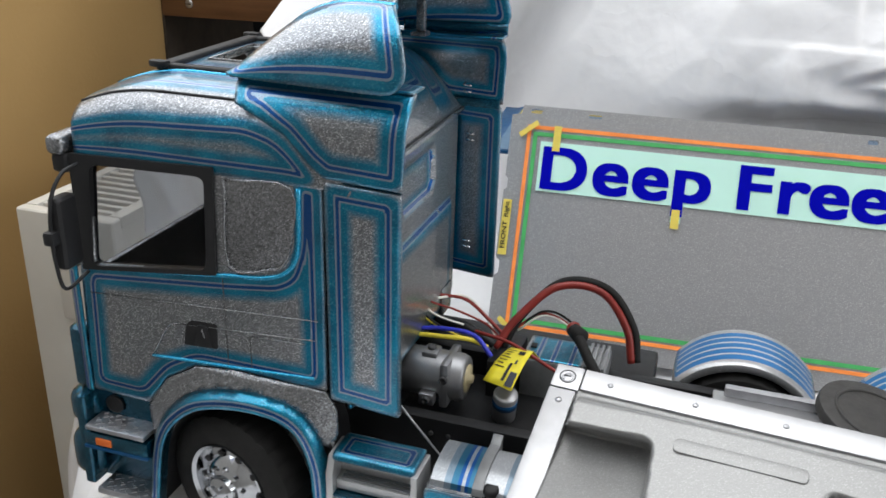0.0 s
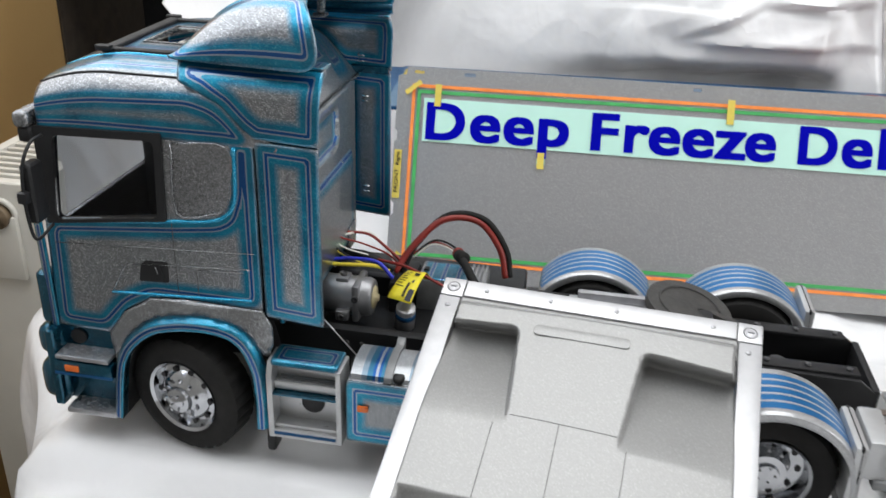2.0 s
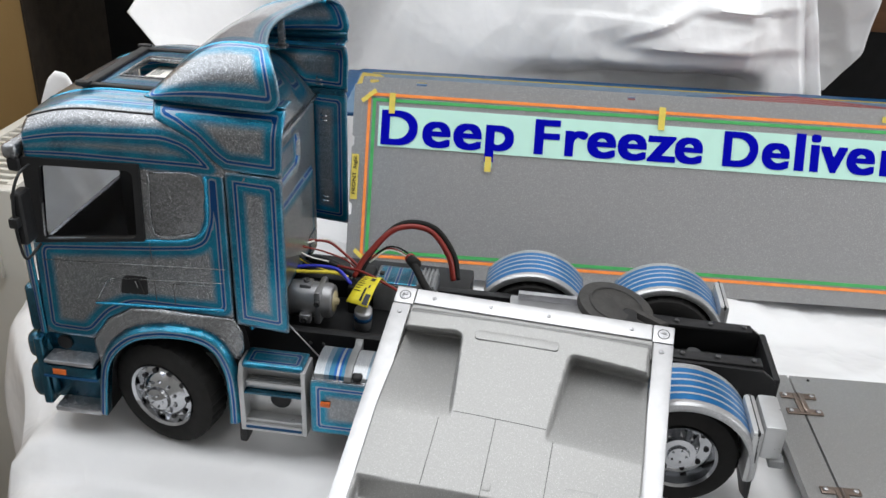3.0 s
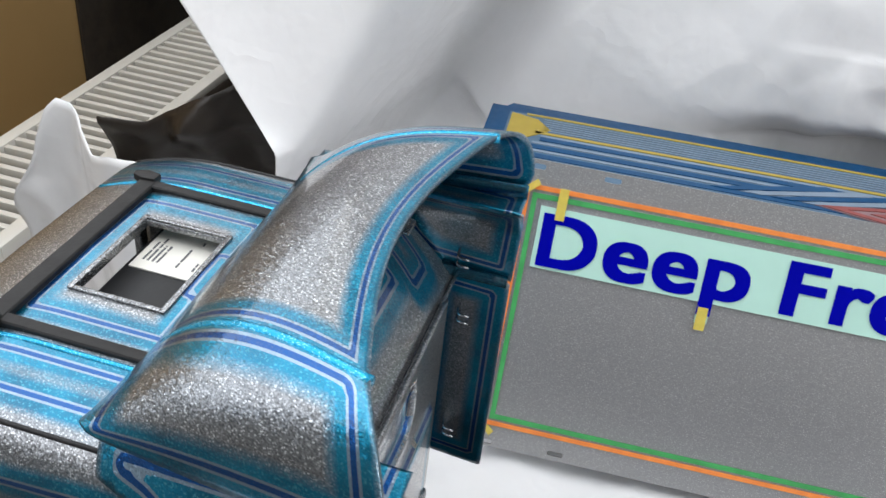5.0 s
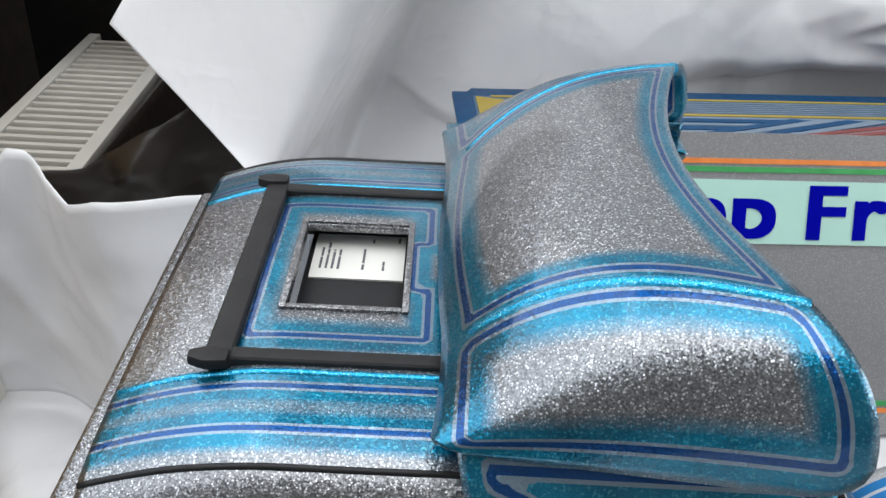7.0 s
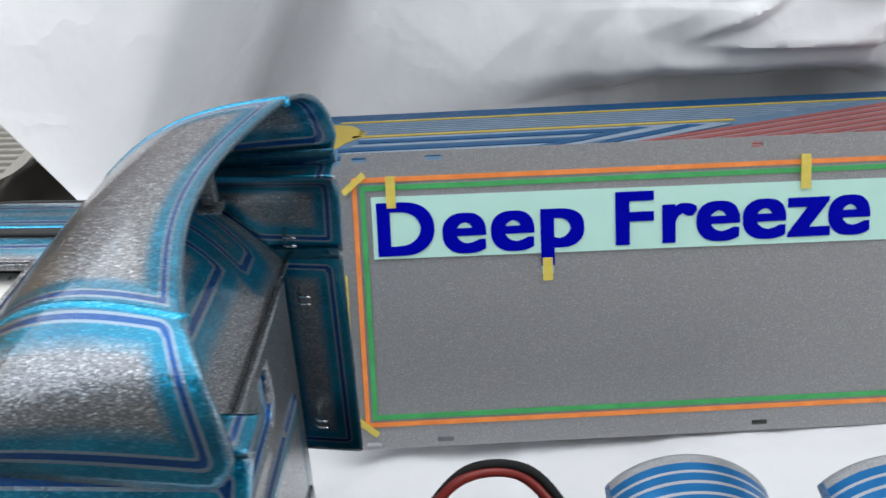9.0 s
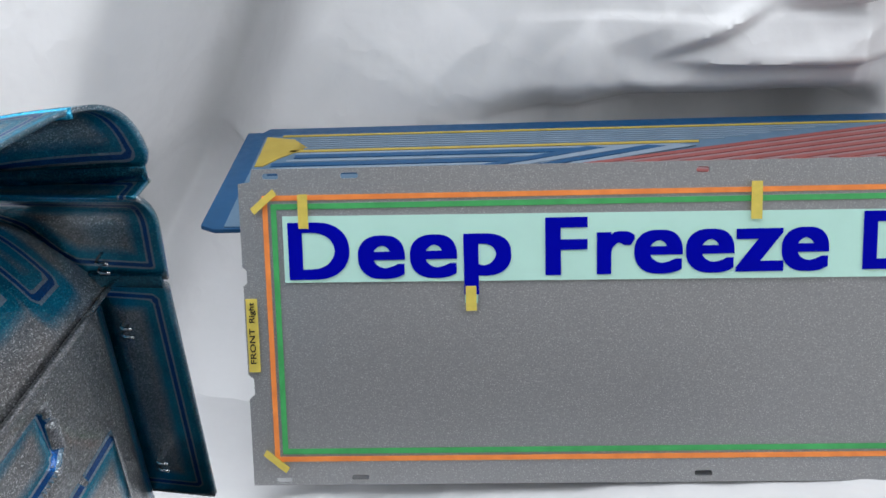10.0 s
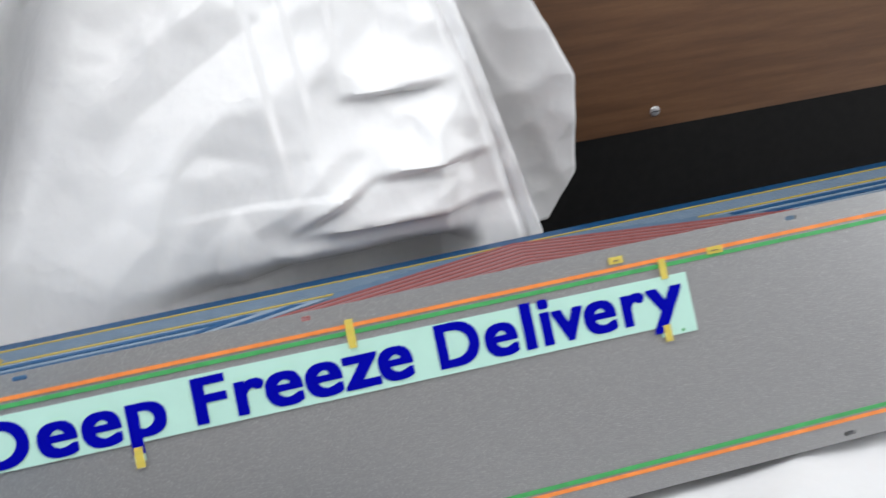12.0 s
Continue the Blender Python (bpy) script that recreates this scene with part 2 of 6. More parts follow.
LB, LW = (0.012, 0.165, 0.42), (0.52, 0.57, 0.62)
M_FENDER = striped("blue_lined_silver_paint", [(0.0, 0, LB), (0.115, 1, LB), (0.235, 0.6, LW), (0.275, 1, LB), (0.385, 0.6, LW), (0.425, 1, LB), (0.535, 0.6, LW), (0.575, 1, LB), (0.685, 0.6, LW), (0.725, 1, LB), (0.835, 0, LB)])
M_LID = striped("blue_banded_silver_paint", [(0.0, 0.15, TEAL), (0.16, 0.6, TEAL), (0.24, 0.95, TEAL), (0.32, 1, NAVY), (0.36, 0.3, TEAL), (0.40, 1, NAVY), (0.44, 0.95, TEAL), (0.52, 0.5, TEAL), (0.60, 0.1, TEAL), (0.85, 0.6, TEAL), (0.92, 1, NAVY)])

glass = Mat("tinted_window_glass", (0.42, 0.44, 0.47), 0.03)
glass.set("Transmission Weight", 1.0), glass.set("IOR", 1.2)
M_GLASS = glass.m

# ---- mesh helpers ----


def thing(name, label, category, at=(0, 0, 0), group="", kind=""):
    ob = new(name)
    ob.location = at
    ob.empty_display_size = 0.01
    return tagged(ob, label, category, group, kind)


def world_of(ob):
    """The pose of an object from its own and its parents' settings."""
    m = ob.matrix_basis.copy()
    while ob.parent:
        ob = ob.parent
        m = ob.matrix_basis @ m
    return m


def part(name, bm, mat, parent=None, label="", smooth=35):
    """One mesh object out of a bmesh that is written in world coordinates."""
    me = bpy.data.meshes.new(name)
    if smooth:
        for f in bm.faces:
            f.smooth = True
        for e in bm.edges:
            if len(e.link_faces) == 2 and e.calc_face_angle(0) > radians(smooth):
                e.smooth = False
    bm.to_mesh(me)
    bm.free()
    me.materials.append(mat)
    ob = new(name, me)
    if parent:
        ob.parent = parent
        ob.matrix_basis = world_of(parent).inverted()
    if label:
        ob["label"] = label
    return ob


def box(x0, x1, y0, y1, z0, z1, bevel=0.001, bm=None, segs=2, m=None):
    bm = bm or bmesh.new()
    t = bmesh.ops.create_cube(bm, size=1)["verts"]
    bmesh.ops.scale(bm, vec=(abs(x1 - x0), abs(y1 - y0), abs(z1 - z0)), verts=t)
    bmesh.ops.translate(bm, vec=((x0 + x1) / 2, (y0 + y1) / 2, (z0 + z1) / 2), verts=t)
    if m:
        bmesh.ops.transform(bm, matrix=m, verts=t)
    if bevel:
        es = list({e for v in t for e in v.link_edges})
        bmesh.ops.bevel(bm, geom=es, offset=bevel, segments=segs, profile=0.6, affect="EDGES")
    return bm


def lathe(profile, p, axis, segs=32, bm=None):
    """A body of revolution: profile is (distance along the axis, radius), from p along axis."""
    bm = bm or bmesh.new()
    q = Vector(axis).normalized().to_track_quat("Z", "Y").to_matrix()
    rings = []
    for h, r in profile:
        rings.append([bm.verts.new(Vector(p) + q @ Vector((r * math.cos(2 * math.pi * i / segs), r * math.sin(2 * math.pi * i / segs), h))) for i in range(segs)])
    for a, b in zip(rings, rings[1:]):
        for i in range(segs):
            bm.faces.new((a[i], a[(i + 1) % segs], b[(i + 1) % segs], b[i]))
    for ring, flip in ((rings[0], True), (rings[-1], False)):
        bm.faces.new(ring[::-1] if flip else ring)
    return bm


def smooth_line(points, n=8):
    """A Catmull-Rom line through the points."""
    ps = [Vector(p) for p in points]
    ps = [ps[0] * 2 - ps[1]] + ps + [ps[-1] * 2 - ps[-2]]
    out = []
    for a, b, c, d in zip(ps, ps[1:], ps[2:], ps[3:]):
        for i in range(n):
            t = i / n
            out.append(0.5 * (2 * b + (c - a) * t + (2 * a - 5 * b + 4 * c - d) * t * t + (3 * b - a - 3 * c + d) * t ** 3))
    out.append(ps[-2])
    return out


def tube(points, r, segs=8, bm=None, n=8, smooth=True):
    bm = bm or bmesh.new()
    pts = smooth_line(points, n) if smooth else [Vector(p) for p in points]
    rings, side = [], None
    for i, p in enumerate(pts):
        d = (pts[min(i + 1, len(pts) - 1)] - pts[max(i - 1, 0)]).normalized()
        side = (side - d * side.dot(d)).normalized() if side else d.orthogonal().normalized()
        up = d.cross(side)
        rings.append([bm.verts.new(p + r * (math.cos(2 * math.pi * j / segs) * side + math.sin(2 * math.pi * j / segs) * up)) for j in range(segs)])
    for a, b in zip(rings, rings[1:]):
        for j in range(segs):
            bm.faces.new((a[j], a[(j + 1) % segs], b[(j + 1) % segs], b[j]))
    bm.faces.new(rings[0][::-1]), bm.faces.new(rings[-1])
    return bm


def prism(outline, to3d, depth, bevel=0.0008):
    """A plate with the outline (2D), laid by to3d(u, v) and thickened along its normal by depth."""
    bm = bmesh.new()
    a = [bm.verts.new(to3d(u, v)) for u, v in outline]
    f = bm.faces.new(a)
    f.normal_update()
    ext = bmesh.ops.extrude_face_region(bm, geom=[f])
    vs = [g for g in ext["geom"] if isinstance(g, bmesh.types.BMVert)]
    bmesh.ops.translate(bm, vec=f.normal * depth, verts=vs)
    bmesh.ops.recalc_face_normals(bm, faces=bm.faces)
    if bevel:
        bmesh.ops.bevel(bm, geom=[e for e in bm.edges if e.calc_face_angle(0) > 0.6], offset=bevel, segments=2, profile=0.6, affect="EDGES")
    return bm


def rounded(points, r=0.004, n=5):
    """An outline with its corners rounded."""
    out, k = [], len(points)
    for i in range(k):
        a, b, c = Vector(points[i - 1]), Vector(points[i]), Vector(points[(i + 1) % k])
        d1, d2 = (a - b), (c - b)
        rr = min(r, d1.length * 0.45, d2.length * 0.45)
        p, q = b + d1.normalized() * rr, b + d2.normalized() * rr
        for j in range(n + 1):
            t = j / n
            out.append(tuple((1 - t) ** 2 * p + 2 * t * (1 - t) * b + t * t * q))
    return out


def densify(poly, step):
    out = []
    for a, b in zip(poly, poly[1:] + poly[:1]):
        a, b = Vector(a), Vector(b)
        n = max(1, int((b - a).length / step))
        out += [tuple(a.lerp(b, i / n)) for i in range(n)]
    return out


def inside(pts, poly):
    x, y = pts[:, 0], pts[:, 1]
    res = np.zeros(len(pts), bool)
    for (x0, y0), (x1, y1) in zip(poly, poly[1:] + poly[:1]):
        if y0 != y1:
            res ^= ((y0 > y) != (y1 > y)) & (x < (x1 - x0) * (y - y0) / (y1 - y0) + x0)
    return res


def edge_distance(pts, poly):
    best = np.full(len(pts), 9.0)
    for a, b in zip(poly, poly[1:] + poly[:1]):
        a, b = np.array(a), np.array(b)
        ab = b - a
        t = np.clip(((pts - a) @ ab) / max(ab @ ab, 1e-12), 0, 1)
        best = np.minimum(best, np.linalg.norm(pts - a - t[:, None] * ab, axis=1))
    return best


def sheet(name, outline, to3d, mat, parent, holes=(), loops=(), step=0.0025, thick=0.0015, label="", offset=-1.0, bare=9.0, flat=False):
    """A painted shell: the outline (2D) less its holes, meshed finely, laid by to3d(u, v) and thickened. loops are the edges of the painted fields."""
    from mathutils.geometry import delaunay_2d_cdt
    outline = densify(list(outline), step)
    rims = [outline] + [densify(list(h), step) for h in holes]
    o = np.array(outline)
    lo, hi = o.min(0), o.max(0)
    gx, gy = np.meshgrid(np.arange(lo[0], hi[0], step), np.arange(lo[1], hi[1], step))
    grid = np.stack([gx.ravel(), gy.ravel()], 1)
    keep = inside(grid, outline)
    for rim in rims[1:]:
        keep &= ~inside(grid, rim)
    for rim in rims:
        keep &= edge_distance(grid, rim) > step * 0.45
    fields = [densify(list(lp), step) for lp in loops]
    for lp in fields:
        keep &= edge_distance(grid, lp) > step * 0.4
    verts, edges = [tuple(p) for p in grid[keep]], []
    for rim in rims:
        s = len(verts)
        verts += rim
        edges += [(s + i, s + (i + 1) % len(rim)) for i in range(len(rim))]
    for lp in fields:
        arr = np.array(lp)
        ok = inside(arr, outline) & (edge_distance(arr, outline) > step * 0.3)
        for rim in rims[1:]:
            ok &= ~inside(arr, rim)
        verts += [tuple(p) for p in arr[ok]]
    vs, _, fs, *_ = delaunay_2d_cdt([Vector(v) for v in verts], edges, [], 0, 1e-6)
    pts = np.array([tuple(v) for v in vs])
    cent = np.array([pts[list(f)].mean(0) for f in fs])
    ok = inside(cent, outline)
    for rim in rims[1:]:
        ok &= ~inside(cent, rim)
    d = np.full(len(pts), -bare if bare < 1 else -0.02)
    near = np.full(len(pts), 9.0)
    for lp in loops:
        lp = list(lp)
        e, within = edge_distance(pts, lp), inside(pts, lp)
        d = np.where(within, e, d)
        near = np.minimum(near, e)
    d = np.where(d < 0, -np.minimum(near, 0.02), d)
    bm = bmesh.new()
    layer = bm.verts.layers.float.new("d")
    layv = bm.verts.layers.float.new("v")
    bv = []
    for p, q in zip(pts, d):
        v = bm.verts.new(to3d(*p))
        v[layer] = q
        v[layv] = (p[1] - lo[1]) / max(hi[1] - lo[1], 1e-9)
        bv.append(v)
    for f, good in zip(fs, ok):
        if good and len(set(f)) > 2:
            bm.faces.new([bv[i] for i in f])
    bmesh.ops.delete(bm, geom=[v for v in bm.verts if not v.link_faces], context="VERTS")
    ob = part(name, bm, mat, parent, label, 0 if flat else 50)
    if thick:
        s = ob.modifiers.new("thickness", "SOLIDIFY")
        s.thickness, s.offset, s.use_even_offset = thick, offset, False
    return ob


def rect(x0, x1, y0, y1):
    return [(x0, y0), (x1, y0), (x1, y1), (x0, y1)]

# ---- the room ----


def struct(name, bm, mat, label, category, smooth=35):
    return tagged(part(name, bm, mat, None, label, smooth), label, category, kind="structure")


struct("floor", box(-0.7, 3.0, -1.9, 1.3, -0.80, -0.75, 0), M_FLOOR, "grey carpet floor of the room", "floor", 0)
west = bmesh.new()
for y0, y1, z0, z1 in ((1.14, 1.3, -0.75, 1.7), (0.10, 1.14, -0.75, 0.50), (0.10, 1.14, 1.52, 1.7)):
    box(-0.60, -0.535, y0, y1, z0, z1, 0, west)
struct("wall_west", west, M_WALL, "ochre painted wall with a wide window over the radiator", "wall", 0)
south_west = bmesh.new()
for y0, y1, z0, z1 in ((-1.9, -0.66, -0.75, 1.7), (-0.66, 0.10, -0.75, 0.50), (-0.66, 0.10, 1.52, 1.7)):
    box(-0.60, -0.535, y0, y1, z0, z1, 0, south_west)
struct("wall_south_west", south_west, M_DARKWALL, "unseen grey wall beside the radiator, toned for its bounce", "wall", 0)
struct("wall_north", box(-0.535, 3.0, 1.2, 1.3, -0.75, 1.7, 0), M_GREYWALL, "grey painted wall behind the wooden board", "wall", 0)
east = bmesh.new()
for y0, y1, z0, z1 in ((-1.8, -1.2, -0.75, 1.70), (0.6, 1.2, -0.75, 1.70), (-1.2, 0.6, -0.75, 0.30), (-1.2, 0.6, 1.50, 1.70)):
    box(2.9, 3.0, y0, y1, z0, z1, 0, east)
struct("wall_east", east, M_GREYWALL, "grey painted wall of the room with an opening added for fill", "wall", 0)
struct("wall_south", box(-0.535, 2.9, -1.8, -1.7, -0.75, 1.7, 0), M_DARKWALL, "unseen grey wall facing the work table, toned for its bounce", "wall", 0)
roof_bm = bmesh.new()
for x0, x1, y0, y1 in ((-0.6, -0.52, -1.8, 1.3), (0.96, 3.0, -1.8, 1.3), (-0.52, 0.96, -1.8, -0.57), (-0.52, 0.96, 0.81, 1.3)):
    box(x0, x1, y0, y1, 1.70, 1.80, 0, roof_bm)
struct("ceiling", roof_bm, M_CEIL, "white ceiling with a skylight opening", "ceiling", 0)

# board of the cupboard, with its screws
RISE = pose(-0.532, 0.735, 0.158, 0, -0.9, 0)
board = thing("wooden_board", "brown wood veneer board fixed with steel screws above a dark gap", "board", (-0.532, 0.735, 0.158))
part("board", box(0, 2.4, 0, 0.02, 0, 0.42, 0.0015, m=RISE), M_WOOD, board)
for sx in (0.044, 1.290):
    s = RISE @ Vector((sx, 0, 0.018 if sx < 1 else 0.020))
    part("screw", lathe([(0, 0.006), (0.0015, 0.0058), (0.0022, 0.0045), (0.0022, 0.001)], s + Vector((0, 0.0005, 0)), (0, -1, 0), 20), M_STEEL, board, "round steel screw head")
    part("screw_slot", box(s.x - 0.0042, s.x + 0.0042, s.y - 0.0026, s.y - 0.0018, s.z - 0.0006, s.z + 0.0006, 0), M_BLACK, board)
# Dark sheets close the gap below the board, its shade in their colour.
struct("cupboard_side", box(-0.534, -0.530, 0.737, 0.98, -0.75, 0.6, 0), M_UMBER, "side of the cupboard below the board, its shade painted dark", "cupboard", 0)
struct("cupboard_back", box(-0.53, 2.0, 0.98, 1.0, -0.75, 0.6, 0), M_BLACK, "back of the cupboard below the board, its shade painted black", "cupboard", 0)

# radiator under the wall, with grille, end cover and valve
rad = thing("radiator", "white enamelled panel radiator with a slotted top grille", "radiator", (-0.351, 0.57, -0.75))
RX0, RX1, RY0, RY1, RZ = -0.404, -0.298, 0.292, 0.86, 0.046
part("front_panel", box(RX1 - 0.012, RX1, RY0, RY1, -0.62, RZ - 0.004, 0.003), M_WHITE, rad)
part("back_panel", box(RX0, RX0 + 0.012, RY0, RY1, -0.62, RZ - 0.004, 0.003), M_WHITE, rad)
part("end_cover", box(RX0 - 0.002, RX1 + 0.002, RY0 - 0.004, RY0 + 0.010, -0.62, RZ, 0.004, segs=3), M_WHITE, rad, "rounded white end cover")
part("grille_frame", box(RX0 - 0.001, RX0 + 0.012, RY0 + 0.010, RY1, RZ - 0.012, RZ, 0.002, box(RX1 - 0.013, RX1 + 0.001, RY0 + 0.010, RY1, RZ - 0.012, RZ, 0.002)), M_WHITE, rad)
part("grille_core", box(RX0 + 0.013, RX1 - 0.013, RY0 + 0.010, RY1, RZ - 0.055, RZ - 0.03, 0), M_DARKGREY, rad)
bar_me = None
for i in range(60):
    y = RY0 + 0.018 + i * 0.0146
    if y > RY1 - 0.01:
        break
    if bar_me is None:
        first = part("grille_bar", box(RX0 + 0.012, RX1 - 0.013, y, y + 0.0060, RZ - 0.010, RZ - 0.001, 0.0012), M_WHITE, rad)
        bar_me, y_first = first.data, y
    else:
        ob = new("grille_bar", bar_me)
        ob.parent, ob.matrix_basis = rad, world_of(rad).inverted() @ Matrix.Translation((0, y - y_first, 0))
VP = Vector((-0.340, RY0 - 0.003, 0.010))
part("valve", lathe([(0, 0.0125), (0.010, 0.0125), (0.0115, 0.0115), (0.012, 0.004), (0.0135, 0.0036), (0.0135, 0.001)], VP, (0, -1, 0), 28), plain("brown_valve_plastic", (0.16, 0.115, 0.07), 0.4, 0.3), rad, "round brown bleed valve")
part("valve_ring", lathe([(0, 0.019), (0.003, 0.0190), (0.0045, 0.0175), (0.0045, 0.0140), (0.002, 0.0130)], VP, (0, -1, 0), 32), M_WHITE, rad, "white ring round the valve")
part("valve_collar", box(-0.362, -0.322, RY0 - 0.010, RY0 - 0.003, -0.062, 0.010, 0.003), M_WHITE, rad)

# table under the film
table = thing("work_table", "plain table hidden under white plastic film", "table", (0.7, 0.1, -0.75))
M_TABLE = plain("pale_table_top", (0.55, 0.48, 0.38), 0.5)
part("tabletop", prism([(-0.245, 0.33), (0.245, -0.66), (1.7, -0.66), (1.7, 0.70), (-0.245, 0.70)], lambda x, y: Vector((x, y, -0.085)), -0.026, 0.002), M_TABLE, table)
for x, ys in ((0.30, (-0.60,)), (-0.19, (0.64,)), (1.64, (-0.60, 0.64))):
    for y in ys:
        part("leg", box(x - 0.025, x + 0.025, y - 0.025, y + 0.025, -0.75, -0.085, 0.003), M_TABLE, table)


# ---- the plastic film ----
def folds(a, b, rng, count, size, amp):
    """Crumples: a sum of sharp creases at chance angles, on arrays a and b."""
    h = np.zeros_like(a)
    for _ in range(count):
        th, w = rng.uniform(0, math.pi), size * rng.uniform(0.5, 1.7)
        cx, cy = rng.uniform(a.min(), a.max()), rng.uniform(b.min(), b.max())
        along, across = (a - cx) * math.cos(th) + (b - cy) * math.sin(th), -(a - cx) * math.sin(th) + (b - cy) * math.cos(th)
        across = across + 0.15 * w * np.sin(along / w * 1.3)
        reach = np.exp(-(along / (w * rng.uniform(1.0, 2.5))) ** 2)
        h += amp * rng.uniform(0.3, 1) * rng.choice((-1, 1)) * reach * np.maximum(0, 1 - np.abs(across) / (w * 0.45)) ** 1.4
    return h


def surface(name, us, vs, fn, mat, label, category, keep=None, thick=0.0012):
    """A film laid by fn(U, V) -> X, Y, Z over a grid."""
    U, V = np.meshgrid(us, vs)
    X, Y, Z = fn(U, V)
    nu = len(us)
    bm = bmesh.new()
    vv = [bm.verts.new(p) for p in zip(X.ravel(), Y.ravel(), Z.ravel())]
    ok = keep(U, V).ravel() if keep else np.ones(U.size, bool)
    for j in range(len(vs) - 1):
        for i in range(nu - 1):
            q = (j * nu + i, j * nu + i + 1, (j + 1) * nu + i + 1, (j + 1) * nu + i)
            if all(ok[k] for k in q):
                bm.faces.new([vv[k] for k in q])
    bmesh.ops.delete(bm, geom=[v for v in bm.verts if not v.link_faces], context="VERTS")
    ob = tagged(part(name, bm, mat, None, label, 60), label, category)
    s = ob.modifiers.new("thickness", "SOLIDIFY")
    s.thickness = thick
    return ob


def creases(a, b, rng, count, amp, stretch=1.0, tilt=0.0):
    """Sharp ridges between shallow hollows, longer along the tilted axis."""
    c, s = math.cos(tilt), math.sin(tilt)
    p, q = (a * c + b * s) / stretch, -a * s + b * c
    px, qx = rng.uniform(p.min(), p.max(), count), rng.uniform(q.min(), q.max(), count)
    size = (p.max() - p.min()) * (q.max() - q.min()) / count
    lift = rng.uniform(0, 0.5, count)
    best = np.full_like(a, 9.0)
    for i in range(count):
        best = np.minimum(best, ((p - px[i]) ** 2 + (q - qx[i]) ** 2) / size + lift[i])
    return amp * np.minimum(best, 1.2)


def facets(a, b, seed, size, amp, stretch=1.0, tilt=0.0):
    """Crumpled sheet: flat triangles between chance heights on a warped net."""
    rng = np.random.default_rng(seed)
    table = rng.uniform(-1, 1, 4096)
    c, s = math.cos(tilt), math.sin(tilt)
    p, q = (a * c + b * s) / (size * stretch), (-a * s + b * c) / size
    p, q = p + 0.45 * np.sin(1.7 * q + 1.1 * p + seed) + 0.30 * np.sin(0.63 * q), q + 0.45 * np.sin(1.9 * p - 0.8 * q + 2 * seed) + 0.30 * np.sin(0.57 * p + 1)
    k = 0.366 * (p + q)
    p, q = p + k, q + k
    i, j = np.floor(p), np.floor(q)
    f, g = p - i, q - j

    def at(m, n):
        return table[(m.astype(int) * 73 + n.astype(int) * 911 + seed * 17) % 4096]
    one = at(i, j) * (1 - np.maximum(f, g)) + at(i + 1, j + 1) * np.minimum(f, g)
    return amp * (one + np.where(f > g, at(i + 1, j), at(i, j + 1)) * np.abs(f - g))


def film_over_table(U, V):
    """U runs in from the table's slanting edge (below 0: past it), V along the table."""
    rng = np.random.default_rng(5)
    edge = -0.100 - 0.50 * np.clip(V, -0.66, 0.33)
    over = np.maximum(0, -U)
    X = edge + np.maximum(U, 0) - 0.022 * np.clip(over / 0.02, 0, 1) - 0.12 * over + 0.012 * np.sin(V * 37) * np.clip(over / 0.08, 0, 1)
    calm = np.clip(np.maximum(np.abs(X - 0.17) - 0.27, np.abs(V - 0.09) - 0.108) / 0.025, 0, 1)
    crumple = creases(X, V, rng, 170, 0.016, 2.2, 0.9) + creases(X, V, rng, 420, 0.004, 1.4, 2.2)
    Z = -0.0018 - (0.019 - np.minimum(0.019, crumple)) * (0.06 + 0.94 * calm) - 0.95 * np.maximum(0, over - 0.012)
    Z = Z - 0.012 * np.clip((V - 0.20) / 0.08, 0, 1) + calm * (facets(X, V, 3, 0.075, 0.0055, 1.6, 0.7) + facets(X, V, 4, 0.030, 0.0014, 1.3, 2.0) - 0.006)
    hang = creases(U, V, np.random.default_rng(31), 120, 0.022, 1.7, 0.5) + creases(U, V, np.random.default_rng(32), 260, 0.008, 1.5, 2.0)
    X = X - np.clip(over / 0.025, 0, 1) * hang
    return X, V, Z


surface("film_on_table", np.concatenate([np.arange(-0.30, 0, 0.01), np.arange(0, 0.9, 0.0065), np.arange(0.9, 1.78, 0.012)]), np.arange(-0.66, 0.62, 0.0065), film_over_table, M_FILM,
        "creased white plastic film spread over the work table", "plastic film")


def lip(a, b, p, q, height, above=0.030, below=0.013):
    """A fold from p to q: a slow rise from above that ends in a sharp drop below."""
    dx, dy = q[0] - p[0], q[1] - p[1]
    n = math.hypot(dx, dy)
    t = ((a - p[0]) * dx + (b - p[1]) * dy) / n ** 2
    s = (-(a - p[0]) * dy + (b - p[1]) * dx) / n
    side = np.where(s > 0, np.exp(-np.maximum(s, 0) / above), np.clip(1 + s / below, 0, 1))
    return height * side * np.clip(1 - (2 * t - 1) ** 2, 0, 1) ** 1.6


def ease(t):
    t = np.clip(t, 0, 1)
    return t * t * (3 - 2 * t)


def rolled(M, n):
    """Each row of M averaged over n neighbours to both sides, its ends kept."""
    P = np.pad(M, ((0, 0), (n, n)), "edge")
    out = sum(P[:, i:i + M.shape[1]] for i in range(2 * n + 1)) / (2 * n + 1)
    out[:, :2] = M[:, :2]
    return out


